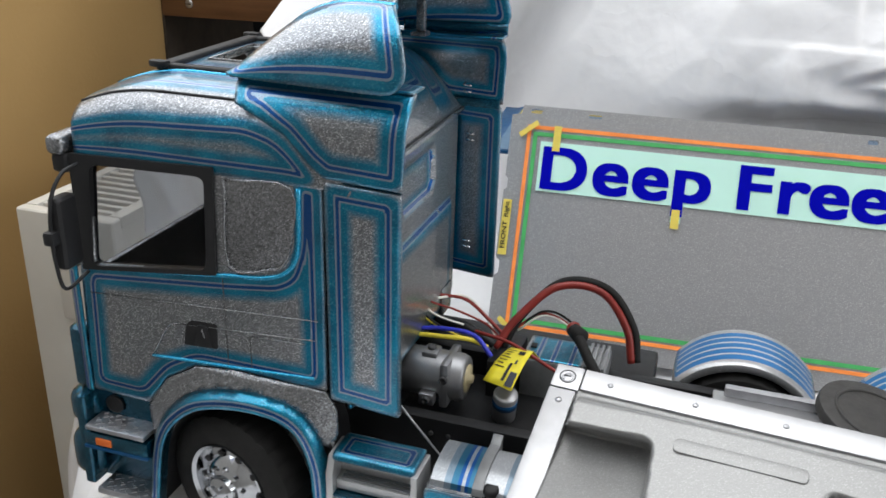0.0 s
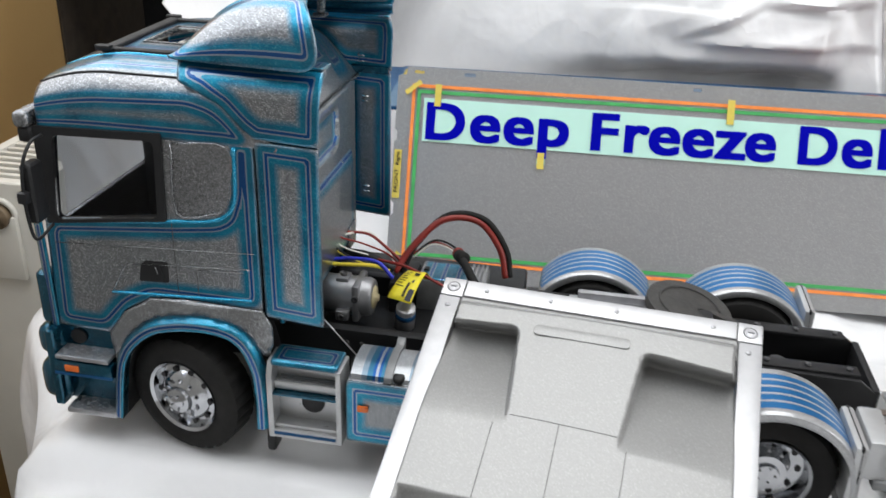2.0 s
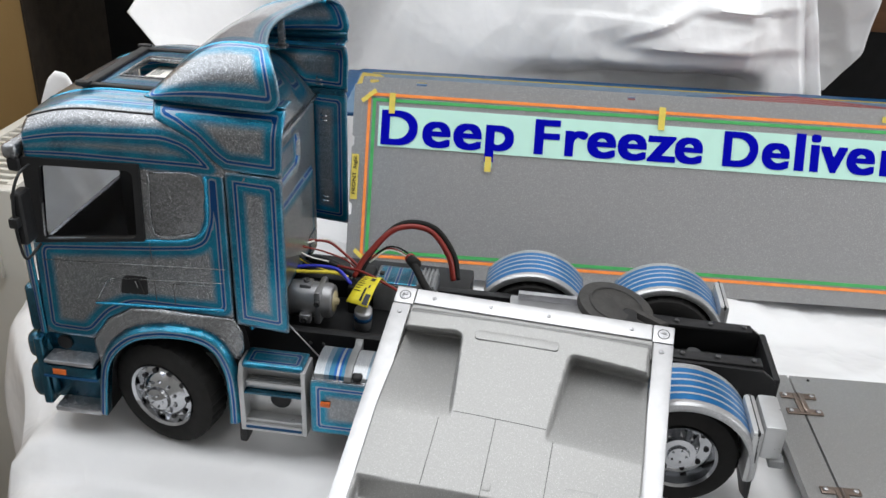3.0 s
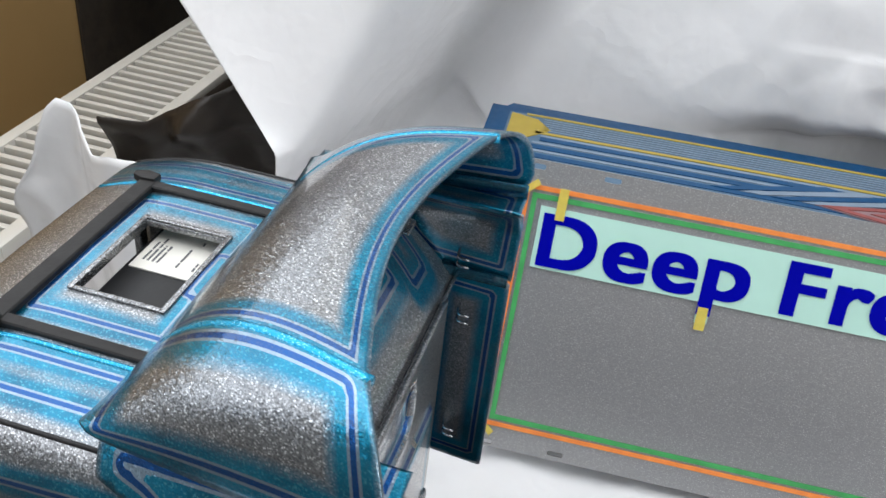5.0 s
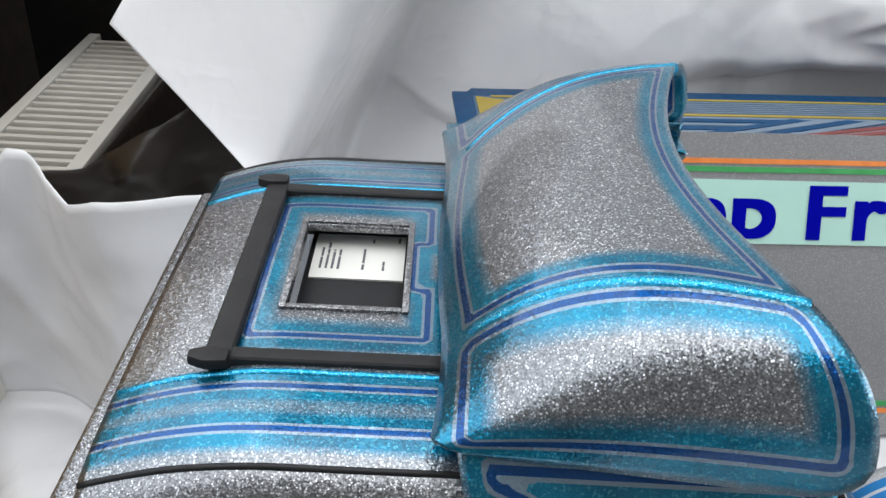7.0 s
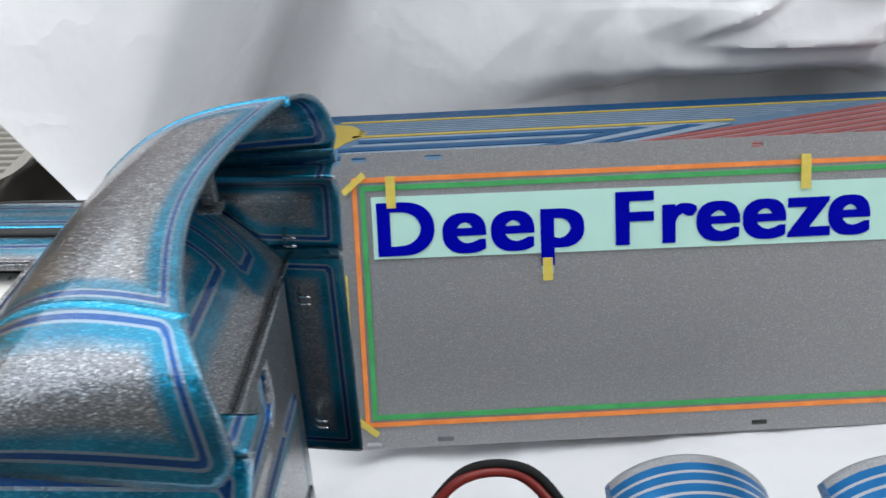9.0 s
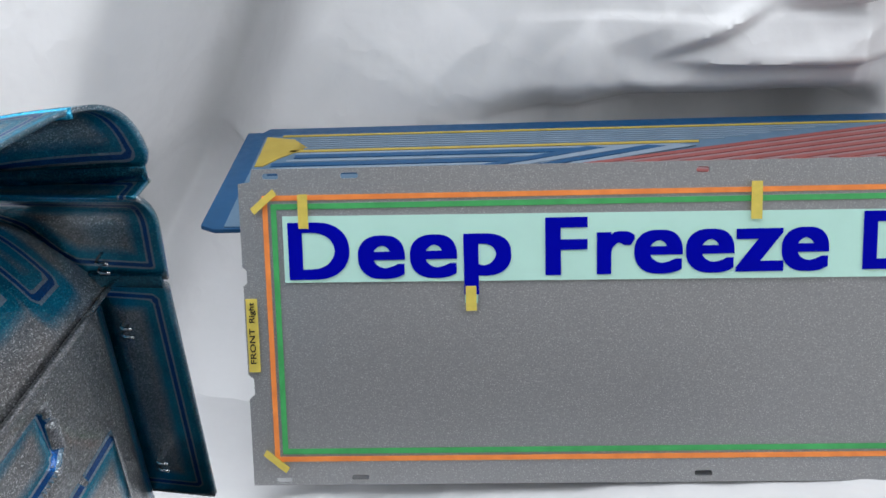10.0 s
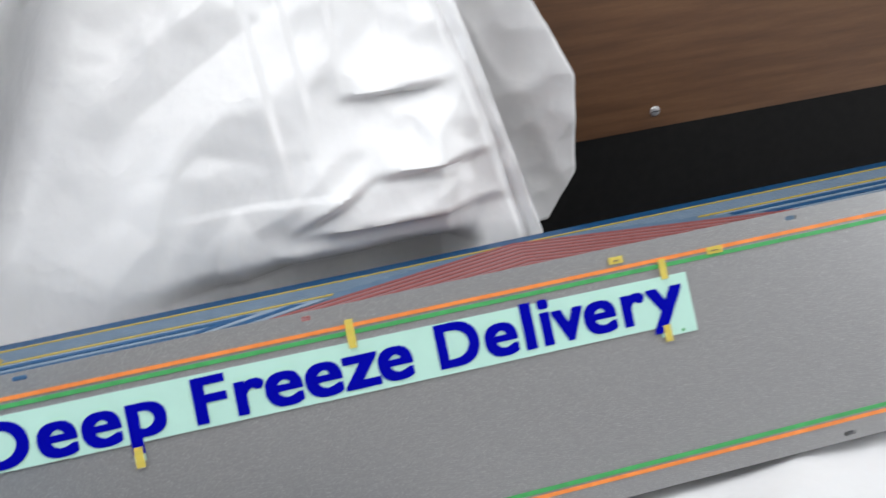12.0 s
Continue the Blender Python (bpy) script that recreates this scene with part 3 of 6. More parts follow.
def film_backdrop(A, V):
    """A runs across the film from edge to edge, V up it: a wing, a deep fold, and a bag that billows over its foot."""
    rng = np.random.default_rng(11)
    left = np.where(V < 0.214, -0.123 - 1.16 * np.maximum(V - 0.128, 0), -0.2228 + 0.6 * (V - 0.214))
    right = np.where(V < 0.14, 0.588, 0.588 - 0.24 * (V - 0.14))
    wing = np.maximum(left + 0.002, -0.112 + 0.41 * (V - 0.122))       # where the wing ends
    bag = np.maximum(wing + 0.02, -0.095 + 0.43 * V)                  # where the bag begins
    U = np.where(A < 0.16, left + (wing - left) * A / 0.16, np.where(A < 0.36, wing + (bag - wing) * (A - 0.16) / 0.20, bag + (right - bag) * (A - 0.36) / 0.64))
    Z = -0.012 + V - 0.032 * np.clip((0.03 - V) / 0.03, 0, 1)
    back = np.maximum(V - 0.10, 0)
    y_left = 0.400 + 0.55 * np.maximum(V - 0.128, 0)
    y_wing = 0.415 + 0.38 * np.maximum(V - 0.122, 0)
    k = np.clip((A - 0.16) / 0.20, 0, 1)
    q = ease((U - bag) / 0.065)
    front = 0.640 - 0.075 * q + 0.085 * np.clip(U, -0.1, 0.8) - 0.02 * np.clip((U - bag) / 0.3, 0, 1)
    # the bag leans back above its belly and rolls under to a sharp tuck
    lean = 0.20 * (np.sqrt((V - 0.185) ** 2 + 0.05 ** 2) + V - 0.185)
    deep = np.maximum(0.665 - 0.12 * back - 0.9 * np.maximum(V - 0.285, 0), 0.44)                                         # the fold's wall overhangs
    wall = y_wing + (deep - y_wing) * ease(k) ** 0.85
    Y = np.where(A < 0.16, y_left + (y_wing - y_left) * A / 0.16, np.where(A < 0.36, wall + (0.6315 - deep) * ease((k - 0.62) / 0.38), front))
    Y = Y + lean * np.where(A < 0.16, 0.0, np.where(A < 0.36, k ** 2, 1.0))
    for _ in range(2):                                            # soft rolls where the film turns
        U, Y = rolled(U, 6), rolled(Y, 6)
    span = ease((U - 0.13) / 0.22) * ease((0.520 - U) / 0.045)
    tuck = 0.134 + 0.012 * U
    under = np.clip((tuck + 0.030 - V) / 0.030, 0, 1)
    Y = Y + span * (0.058 * under ** 1.8 - 0.016 * np.exp(-((V - 0.225) / 0.06) ** 2))
    open_ = np.where(A < 0.16, 0.25, np.where(A < 0.36, 0.25 + 0.35 * k, 0.60)) * (1 - 0.6 * span * (V < 0.22))
    Y = Y - open_ * (creases(U, V, rng, 24, 0.011, 1.9, 1.1) + creases(U, V, rng, 130, 0.0034, 1.5, 0.5) + creases(U, V, rng, 60, 0.005, 2.6, 2.3) - 0.012)
    pleat = ease((U - 0.20) / 0.20) * ease((V - 0.14) / 0.04)
    Y = Y - pleat * (creases(U, V, rng, 34, 0.020, 2.2, 1.75) + creases(U, V, rng, 110, 0.006, 1.8, 2.6) - 0.012)
    for p, q, high in (((0.385, 0.305), (0.515, 0.309), 0.018), ((0.405, 0.232), (0.545, 0.238), 0.020), ((0.318, 0.186), (0.425, 0.236), 0.013), ((0.318, 0.186), (0.560, 0.190), 0.016),
                       ((0.338, 0.190), (0.306, 0.460), 0.008), ((0.365, 0.250), (0.338, 0.520), 0.008), ((0.400, 0.280), (0.385, 0.560), 0.008), ((0.560, 0.150), (0.505, 0.380), 0.012),
                       ((-0.055, 0.118), (0.030, 0.100), 0.010)):
        Y = Y - lip(U, V, p, q, high, 0.026, 0.008)
    Y = Y + 0.012 * np.clip(1 - np.abs(right - U - 0.022) / 0.010, 0, 1)
    bagged = np.clip((A - 0.36) / 0.05, 0, 1) * (0.35 + 0.65 * ease((U - 0.12) / 0.15))
    Y = Y + bagged * (facets(U, V, 6, 0.085, 0.0095, 1.6, 1.3) + facets(U, V, 7, 0.036, 0.0030, 1.6, 0.5))
    Y = Y - 0.17 * np.clip((0.10 - V) / 0.10, 0, 1) ** 2 * np.clip((0.10 - U) / 0.06, 0, 1)
    return U, np.minimum(Y, 0.728), Z


surface("film_backdrop", np.linspace(0, 1, 301), np.arange(0, 0.72, 0.0034), film_backdrop, M_FILM,
        "crumpled white plastic film hanging behind the panels", "plastic film")


def film_tail(A, V):
    rng = np.random.default_rng(14)
    left = np.full_like(V, 0.480)
    right = np.where(V < 0.05, 0.605 + 0.7 * V, np.where(V < 0.16, 0.640 + 0.05 * (V - 0.05), 0.645 - 0.45 * (V - 0.16)))
    U = left + (right - left) * A
    Y = 0.700 + 0.015 * np.sin(A * 5) - creases(U, V, rng, 30, 0.012, 2.5, 1.8) - creases(U, V, rng, 80, 0.005, 1.6, 0.6)
    return U, np.minimum(Y, 0.725), 0.110 + V


surface("film_tail", np.linspace(0, 1, 40), np.arange(0, 0.55, 0.004), film_tail, M_FILM,
        "loose white plastic film end hanging before the wooden board", "plastic film")


def film_step(U, V):
    """The film's rise under the decal panel: up, then flat to the backdrop."""
    rng = np.random.default_rng(3)
    up = np.clip(V / 0.14, 0, 1)
    Y = 0.405 + 0.02 * up + np.maximum(0, V - 0.14) + 0.07 * U
    Z = -0.012 + 0.136 * up ** 0.9 + folds(U, V, rng, 40, 0.06, 0.004)
    return U, Y, np.minimum(Z, 0.1262)


surface("film_under_panel", np.arange(0.09, 0.95, 0.008), np.arange(0, 0.26, 0.008), film_step, M_FILM,
        "white plastic film wrapped over a block under the decal panel", "plastic film")


def film_flap(A, B):
    """A runs along the flap's upper edge, B down from it to the table's edge."""
    rng = np.random.default_rng(8)
    a = A[0]
    tx = np.interp(a, [0, 0.10, 0.16, 0.30, 0.42, 0.52, 1], [-0.262, -0.247, -0.237, -0.224, -0.207, -0.190, -0.070])
    tz = np.interp(a, [0, 0.05, 0.10, 0.16, 0.30, 0.42, 0.52, 0.7, 1], [0.138, 0.160, 0.168, 0.166, 0.154, 0.1455, 0.152, 0.1535, 0.148])
    bx = -0.285 + 0.215 * a
    X = tx + (bx - tx) * np.clip(B * 1.6, 0, 1) - 0.012 * np.exp(-((B - 0.30) / 0.15) ** 2) * np.exp(-(A / 0.1) ** 2)
    Y = 0.318 - 0.02 * A + (0.020 - 0.045 * A) * B ** 1.3 + 0.012 * np.sin(A * 9)
    Z = tz + (-0.016 - tz) * B ** 0.9 + 0.0 * A
    k = -(creases(A * 0.2, B * 0.2, rng, 18, 0.012, 1.8, 1.2) + creases(A * 0.2, B * 0.2, rng, 60, 0.003, 1.5, 0.4)) * np.clip(B * 3, 0, 1)
    return X, Y + k, Z


surface("film_flap", np.linspace(0, 1, 70), np.linspace(0, 1, 40), film_flap, M_FILM,
        "loose white plastic film flap standing before the radiator", "plastic film")


def shade_gap(A, B):
    """Dark sheet for the shade between the radiator and the backdrop's edge."""
    rng = np.random.default_rng(21)
    a = A[0]
    top = np.interp(a, [0, 0.25, 0.6, 1], [0.100, 0.098, 0.130, 0.160])
    X = -0.290 + 0.148 * A
    Y = 0.43 + 0.05 * A + 0.03 * B + folds(A * 0.2, B * 0.2, rng, 16, 0.07, 0.012)
    return X, Y, top - (top + 0.015) * B


def shade_front(A, B):
    """Dark sheet along the radiator's front, in place of the shade on it."""
    rng = np.random.default_rng(22)
    X = RX1 + 0.006 + 0.030 * B + 0.012 * A - folds(A * 0.3, B * 0.2, rng, 14, 0.06, 0.008) * np.clip(B * 4, 0, 1)
    return X, 0.40 + 0.42 * A, RZ + 0.002 - 0.16 * B


surface("shade_sheet", np.linspace(0, 1, 50), np.linspace(0, 1, 24), shade_front, M_SHADEFILM,
        "dark sheet added for the shade on the radiator's front", "plastic film")
surface("shade_sheet", np.linspace(0, 1, 40), np.linspace(0, 1, 24), shade_gap, M_SHADEFILM,
        "dark sheet added for the shade beside the radiator", "plastic film")

# ---- panels of the trailer ----
YAW, LEANS = radians(4.05), radians(22.3)
PU = Vector((math.cos(YAW), math.sin(YAW), -0.0035))
PV = Vector((-math.sin(YAW) * math.sin(LEANS), math.cos(YAW) * math.sin(LEANS), math.cos(LEANS)))
PN = PU.cross(PV)
PO = Vector((0.0689, 0.3715, 0.1564))


def on_panel(u, v, w=0.0):
    return PO + PU * u + PV * v + PN * w


def taped(u, v, w=0.0):
    """Lays what is stuck on the panel, a little askew to its frame lines."""
    return on_panel(0.0036 + 1.0158 * u, v - 0.0013 - 0.0055 * u, w)


def decal(name, outline, mat, parent, to3d, lift, label=""):
    """A thin painted or stuck-on shape, a little proud of its panel."""
    bm = bmesh.new()
    a = [bm.verts.new(to3d(u, v, lift)) for u, v in outline]
    b = [bm.verts.new(to3d(u, v, lift - 0.0006)) for u, v in outline]
    bm.faces.new(a), bm.faces.new(b[::-1])
    for i in range(len(a)):
        bm.faces.new((a[i - 1], a[i], b[i], b[i - 1])[::-1])
    bmesh.ops.recalc_face_normals(bm, faces=bm.faces)
    return part(name, bm, mat, parent, label, 0)


def frame_lines(name, u0, u1, v0, v1, w, mat, parent):
    for r in (rect(u0, u1, v1 - w, v1), rect(u0, u1, v0, v0 + w), rect(u0, u0 + w, v0 + w, v1 - w), rect(u1 - w, u1, v0 + w, v1 - w)):
        decal(name, r, mat, parent, on_panel, 0.0007)


side_panel = thing("trailer_side_panel", "grey painted trailer side panel with taped mint lettering strip", "panel", on_panel(0.4, -0.185))
PW = 0.86
slots = [(0.002, 0.0146, 0.010), (0.050, 0.0146, 0.011), (0.262, 0.0152, 0.008), (0.676, 0.0165, 0.010), (0.0015, -0.181, 0.010), (0.05, -0.179, 0.011), (0.265, -0.177, 0.011), (0.687, -0.1745, 0.011)]
left_edge = [(-0.0145, -0.1855), (-0.0145, -0.128), (-0.0110, -0.125), (-0.0110, -0.115), (-0.0145, -0.112), (-0.0145, -0.055), (-0.0120, -0.053), (-0.0120, -0.045), (-0.0145, -0.043), (-0.0145, 0.009), (-0.007, 0.010), (-0.0055, 0.0178)]
panel_outline = left_edge + [(PW, 0.0178), (PW, -0.1855)]
sheet("panel", panel_outline, lambda u, v: on_panel(u, v), M_PANEL, side_panel, [rounded(rect(u - w / 2, u + w / 2, v - 0.0018, v + 0.0018), 0.0018, 4) for u, v, w in ((0.0036 + 1.0158 * a, b - 0.0013 - 0.0055 * a, c) for a, b, c in slots)], (), 0.02, 0.0022, "grey flake-painted panel with slotted edges", -1.0, 9.0, True)
frame_lines("orange_line", 0.0, PW - 0.03, -0.1695, 0.0015, 0.0032, M_LINE_O, side_panel)
frame_lines("green_line", 0.0052, PW - 0.035, -0.1645, -0.0038, 0.0034, M_LINE_G, side_panel)

strip = thing("lettering_strip", "mint paper strip with dark blue lettering taped to the panel", "paper strip", taped(0.3, -0.05, 0.001))
decal("paper", rect(0.0085, 0.573, -0.0515, -0.0100), M_MINT, strip, taped, 0.0014)
decal("paper_tab", rect(0.1185, 0.1265, -0.0655, -0.0515), M_MINT, strip, taped, 0.0014)
decal("paper_tab", rect(0.5415, 0.573, -0.0600, -0.0515), M_MINT, strip, taped, 0.0014)
decal("ink_dot", [(0.5605 + 0.0013 * math.cos(a * 0.7854), -0.0570 + 0.0013 * math.sin(a * 0.7854)) for a in range(8)], M_LINE_G, strip, taped, 0.0018)


def writing(text, u, v, size, mat, parent, to3d, width=None, lift=0.002, bold=0.0, name="lettering", turn=0.0):
    """Raised letters of the built-in font, as one mesh a word, its left foot at (u, v); size is the capitals' height."""
    cu = bpy.data.curves.new("text", "FONT")
    cu.body, cu.size = text, size / 0.72
    tmp = bpy.data.objects.new("text", cu)
    scene.collection.objects.link(tmp)
    dg = bpy.context.evaluated_depsgraph_get()
    me = bpy.data.meshes.new_from_object(tmp.evaluated_get(dg))
    bpy.data.objects.remove(tmp)
    src = np.array([tuple(p.co) for p in me.vertices])
    x0, x1 = src[:, 0].min(), src[:, 0].max()
    k = (width - 2 * bold) / (x1 - x0) if width else 1.0
    c, s = math.cos(turn), math.sin(turn)
    bm = bmesh.new()
    shifts = [(bold, 0)] if not bold else [(bold * (1 + i), bold * 0.6 * j) for i in (-1, 0, 1) for j in (-1, 0, 1)]
    for n, (du, dv) in enumerate(shifts):
        vs = []
        for x, y, _ in src:
            a, b = (x - x0) * k + du, y + dv
            vs.append(bm.verts.new(to3d(u + a * c - b * s, v + a * s + b * c, lift + 0.00003 * n)))
        for poly in me.polygons:
            bm.faces.new([vs[i] for i in poly.vertices])
    return part(name, bm, mat, parent, "", 0)


def baseline(u):
    return -0.0498 + 0.0085 * u


def word_letters(glyphs):
    """One word of bold built-in letters: each glyph is (character, left, right), with its height by its kind."""
    bm = bmesh.new()
    for ch, u0, u1 in glyphs:
        low, high = {"p": (-0.0112, 0.0268), "y": (-0.0112, 0.0262), "l": (0.0, 0.0378), "i": (0.0, 0.0378)}.get(ch, (0.0, 0.0357) if ch.isupper() else (-0.0004, 0.0268) if ch == "e" else (0.0, 0.0264))
        cu = bpy.data.curves.new("text", "FONT")
        cu.body, cu.size, cu.resolution_u = ch, 1.0, 8
        tmp = bpy.data.objects.new("text", cu)
        scene.collection.objects.link(tmp)
        me = bpy.data.meshes.new_from_object(tmp.evaluated_get(bpy.context.evaluated_depsgraph_get()))
        bpy.data.objects.remove(tmp)
        src = np.array([tuple(p.co)[:2] for p in me.vertices])
        lo, hi = src.min(0), src.max(0)
        fat = 0.0017                                              # half the weight added to every stroke
        for n, (a, b) in enumerate((i, j) for i in (-1, -0.5, 0, 0.5, 1) for j in (-0.62, 0, 0.62)):
            vs = []
            for x, y in src:
                u = u0 + fat + (u1 - u0 - 2 * fat) * (x - lo[0]) / (hi[0] - lo[0]) + a * fat
                v = low + 0.62 * fat + (high - low - 1.24 * fat) * (y - lo[1]) / (hi[1] - lo[1]) + b * fat
                vs.append(bm.verts.new(taped(u, baseline(u) + v, 0.0019 + 0.00002 * n)))
            for poly in me.polygons:
                bm.faces.new([vs[i] for i in poly.vertices])
    return part("lettering", bm, M_INK, strip, "dark blue bold letters", 0)


word_letters([("D", 0.0115, 0.0488), ("e", 0.0538, 0.0826), ("e", 0.0855, 0.1143), ("p", 0.1182, 0.1470)])
word_letters([("F", 0.1676, 0.1930), ("r", 0.1985, 0.2215), ("e", 0.2210, 0.2500), ("e", 0.2518, 0.2808), ("z", 0.2812, 0.3100), ("e", 0.3088, 0.3368)])
word_letters([("D", 0.3568, 0.3915), ("e", 0.3955, 0.4230), ("l", 0.4280, 0.4375), ("i", 0.4428, 0.4523), ("v", 0.4530, 0.4795), ("e", 0.4792, 0.5070), ("r", 0.5123, 0.5330), ("y", 0.5344, 0.5665)])

for u0, u1, v0, v1 in ((0.0185, 0.0245, -0.0175, 0.0035), (0.2900, 0.2965, -0.0150, 0.0080), (0.5510, 0.5570, -0.0125, 0.0045), (0.1190, 0.1255, -0.0700, -0.0545), (0.5440, 0.5500, -0.0640, -0.0500)):
    tagged(decal("tape_piece", rect(u0, u1, v0, v1), M_TAPE, None, taped, 0.003), "short piece of yellow masking tape holding the paper strip", "tape", "tape pieces on the panel")
for v in (0.0, -0.168):
    c = taped
    tagged(decal("tape_piece", [(-0.0105, v - 0.005 * (1 if v == 0 else -1)), (-0.008, v - 0.0085 * (1 if v == 0 else -1)), (0.006, v + 0.0035 * (1 if v == 0 else -1)), (0.0035, v + 0.007 * (1 if v == 0 else -1))], M_TAPE, None, taped, 0.003), "yellow masking tape stuck across the frame's corner", "tape", "tape pieces on the panel")
note = decal("note_strip", rect(-0.0165, -0.0095, -0.1085, -0.0615), M_TAPE, None, taped, 0.002)
for text, v0, v1 in (("FRONT", -0.1030, -0.0800), ("Right", -0.0765, -0.0635)):
    writing(text, -0.0116, v0, 0.0036 if text == "FRONT" else 0.0033, M_BLACK, note, taped, v1 - v0, 0.0026, 0.00012, "handwriting", math.pi / 2)
tagged(note, "yellow tape strip with black handwriting on the panel's edge", "tape label")
for u0, u1, v0, v1 in ((0.510, 0.522, 0.008, 0.014), (0.595, 0.609, 0.000, 0.006)):
    piece = decal("note_piece", rect(u0, u1, v0, v1), M_TAPE, None, taped, 0.002)
    decal("scribble", [(u0 + 0.003, v0 + 0.0024), (u0 + 0.005, v0 + 0.0034), (u1 - 0.003, v0 + 0.0028), (u1 - 0.004, v0 + 0.0022)], M_BRONZE, piece, taped, 0.0026)
    tagged(piece, "small yellow tape note on the panel's rim", "tape label", "tape notes on the panel")

# decal panel lying flat behind it
DYAW = radians(4.3)
DU, DV, DO = Vector((math.cos(DYAW), math.sin(DYAW), 0)), Vector((-math.sin(DYAW), math.cos(DYAW), 0.0)), Vector((0.0223, 0.3780, 0.1310))


def on_decal(u, v, w=0.0):
    return DO + DU * u + DV * v + Vector((0, 0, w))


decal_panel = thing("decal_panel", "flat blue trailer panel with gold, grey and red stripes", "panel", on_decal(0.4, 0.1, -0.002))
part("panel", prism([(0.010, -0.002), (1.06, -0.002), (1.06, 0.163), (0.016, 0.163), (0.012, 0.156), (0.0, 0.156), (0.0, 0.004)], lambda u, v: on_decal(u, v, 0.0), 0.003, 0.0005), M_D_BLUE, decal_panel)
decal("stripe", rect(0.016, 1.044, 0.000, 0.146), M_D_STEEL, decal_panel, on_decal, 0.0006)
decal("stripe", [(0.018, 0.090), (0.018, 0.144), (0.040, 0.138), (0.052, 0.122), (0.034, 0.104), (0.024, 0.090)], M_D_GOLD, decal_panel, on_decal, 0.0012)
for v0, w, m, u0, u1 in ((0.1435, 0.0030, M_D_GOLD, 0.03, 1.03), (0.1140, 0.0036, M_D_GOLD, 0.04, 0.345), (0.1030, 0.0060, M_D_BLUE, 0.045, 0.315), (0.0890, 0.0060, M_D_BLUE, 0.030, 0.285), (0.0750, 0.0060, M_D_BLUE, 0.030, 0.270), (0.1090, 0.0030, M_D_LIGHT, 0.045, 0.33), (0.0970, 0.0030, M_D_LIGHT, 0.040, 0.30), (0.0840, 0.0030, M_D_LIGHT, 0.035, 0.28)):
    decal("stripe", rect(u0, u1, v0, v0 + w), m, decal_panel, on_decal, 0.0012)
    if u1 < 0.5:                                                  # the same on the other half
        decal("stripe", rect(1.06 - u1, 1.06 - u0, v0, v0 + w), m, decal_panel, on_decal, 0.0012)
for i in range(6):
    v0 = 0.1200 + 0.0038 * i
    decal("pinstripe", rect(0.045, 0.365 + 0.018 * i, v0, v0 + 0.0013), M_D_LIGHT, decal_panel, on_decal, 0.0012)
    decal("pinstripe", rect(0.695 - 0.018 * i, 1.015, v0, v0 + 0.0013), M_D_LIGHT, decal_panel, on_decal, 0.0012)
for i in range(4):
    a = 0.022 * i
    decal("chevron", [(0.175 + a, 0.080), (0.190 + a, 0.080), (0.275 + a, 0.107), (0.262 + a, 0.110)], M_D_LIGHT if i % 2 else M_D_BLUE, decal_panel, on_decal, 0.0018)
decal("lozenge", [(0.250, 0.080), (0.530, 0.0128), (0.810, 0.080), (0.530, 0.1472)], M_D_ROSE, decal_panel, on_decal, 0.0018)
for i in range(8):                                                # nested red lozenges
    a, b = 1 - i * 0.125, 1 - i * 0.125 - 0.064
    for su in (1, -1):
        for sv in (1, -1):
            q = [(0.530 - su * 0.275 * a, 0.080), (0.530, 0.080 + sv * 0.066 * a), (0.530, 0.080 + sv * 0.066 * max(b, 0)), (0.530 - su * 0.275 * max(b, 0), 0.080)]
            decal("lozenge", q if su * sv > 0 else q[::-1], M_D_RED, decal_panel, on_decal, 0.0024)
# ---- the model truck ----
W = 0.177                                                         # width between the cab's flanks
truck = thing("model_truck", "model truck tractor in silver flake paint with blue pinstriped borders", "model truck", (0.17, W / 2, 0.0))


def flank(near, depth=0.0):
    """Lays (x, z) on the near or far flank of the cab."""
    return (lambda x, z: Vector((x, -depth, z))) if near else (lambda x, z: Vector((x, W + depth, z)))


CAB_SIDE = [(-0.089, 0.081), (-0.053, 0.080), (-0.040, 0.098), (-0.021, 0.1095), (0.0, 0.112), (0.0535, 0.110), (0.0535, 0.2195), (-0.002, 0.2175), (-0.084, 0.2130)]
WINDOW = [(-0.0765, 0.1585), (-0.0085, 0.1658), (-0.0060, 0.2125), (-0.0090, 0.2158), (-0.0725, 0.2140)]
DOOR_FIELD = rounded([(-0.0815, 0.1485), (-0.0845, 0.0860), (-0.055, 0.0850), (-0.038, 0.1045), (-0.020, 0.1140), (0.049, 0.1140), (0.049, 0.2150), (0.0435, 0.2150), (0.0425, 0.1860), (0.0370, 0.1695), (0.0280, 0.1640), (0.0, 0.1605), (-0.079, 0.1530)], 0.006)
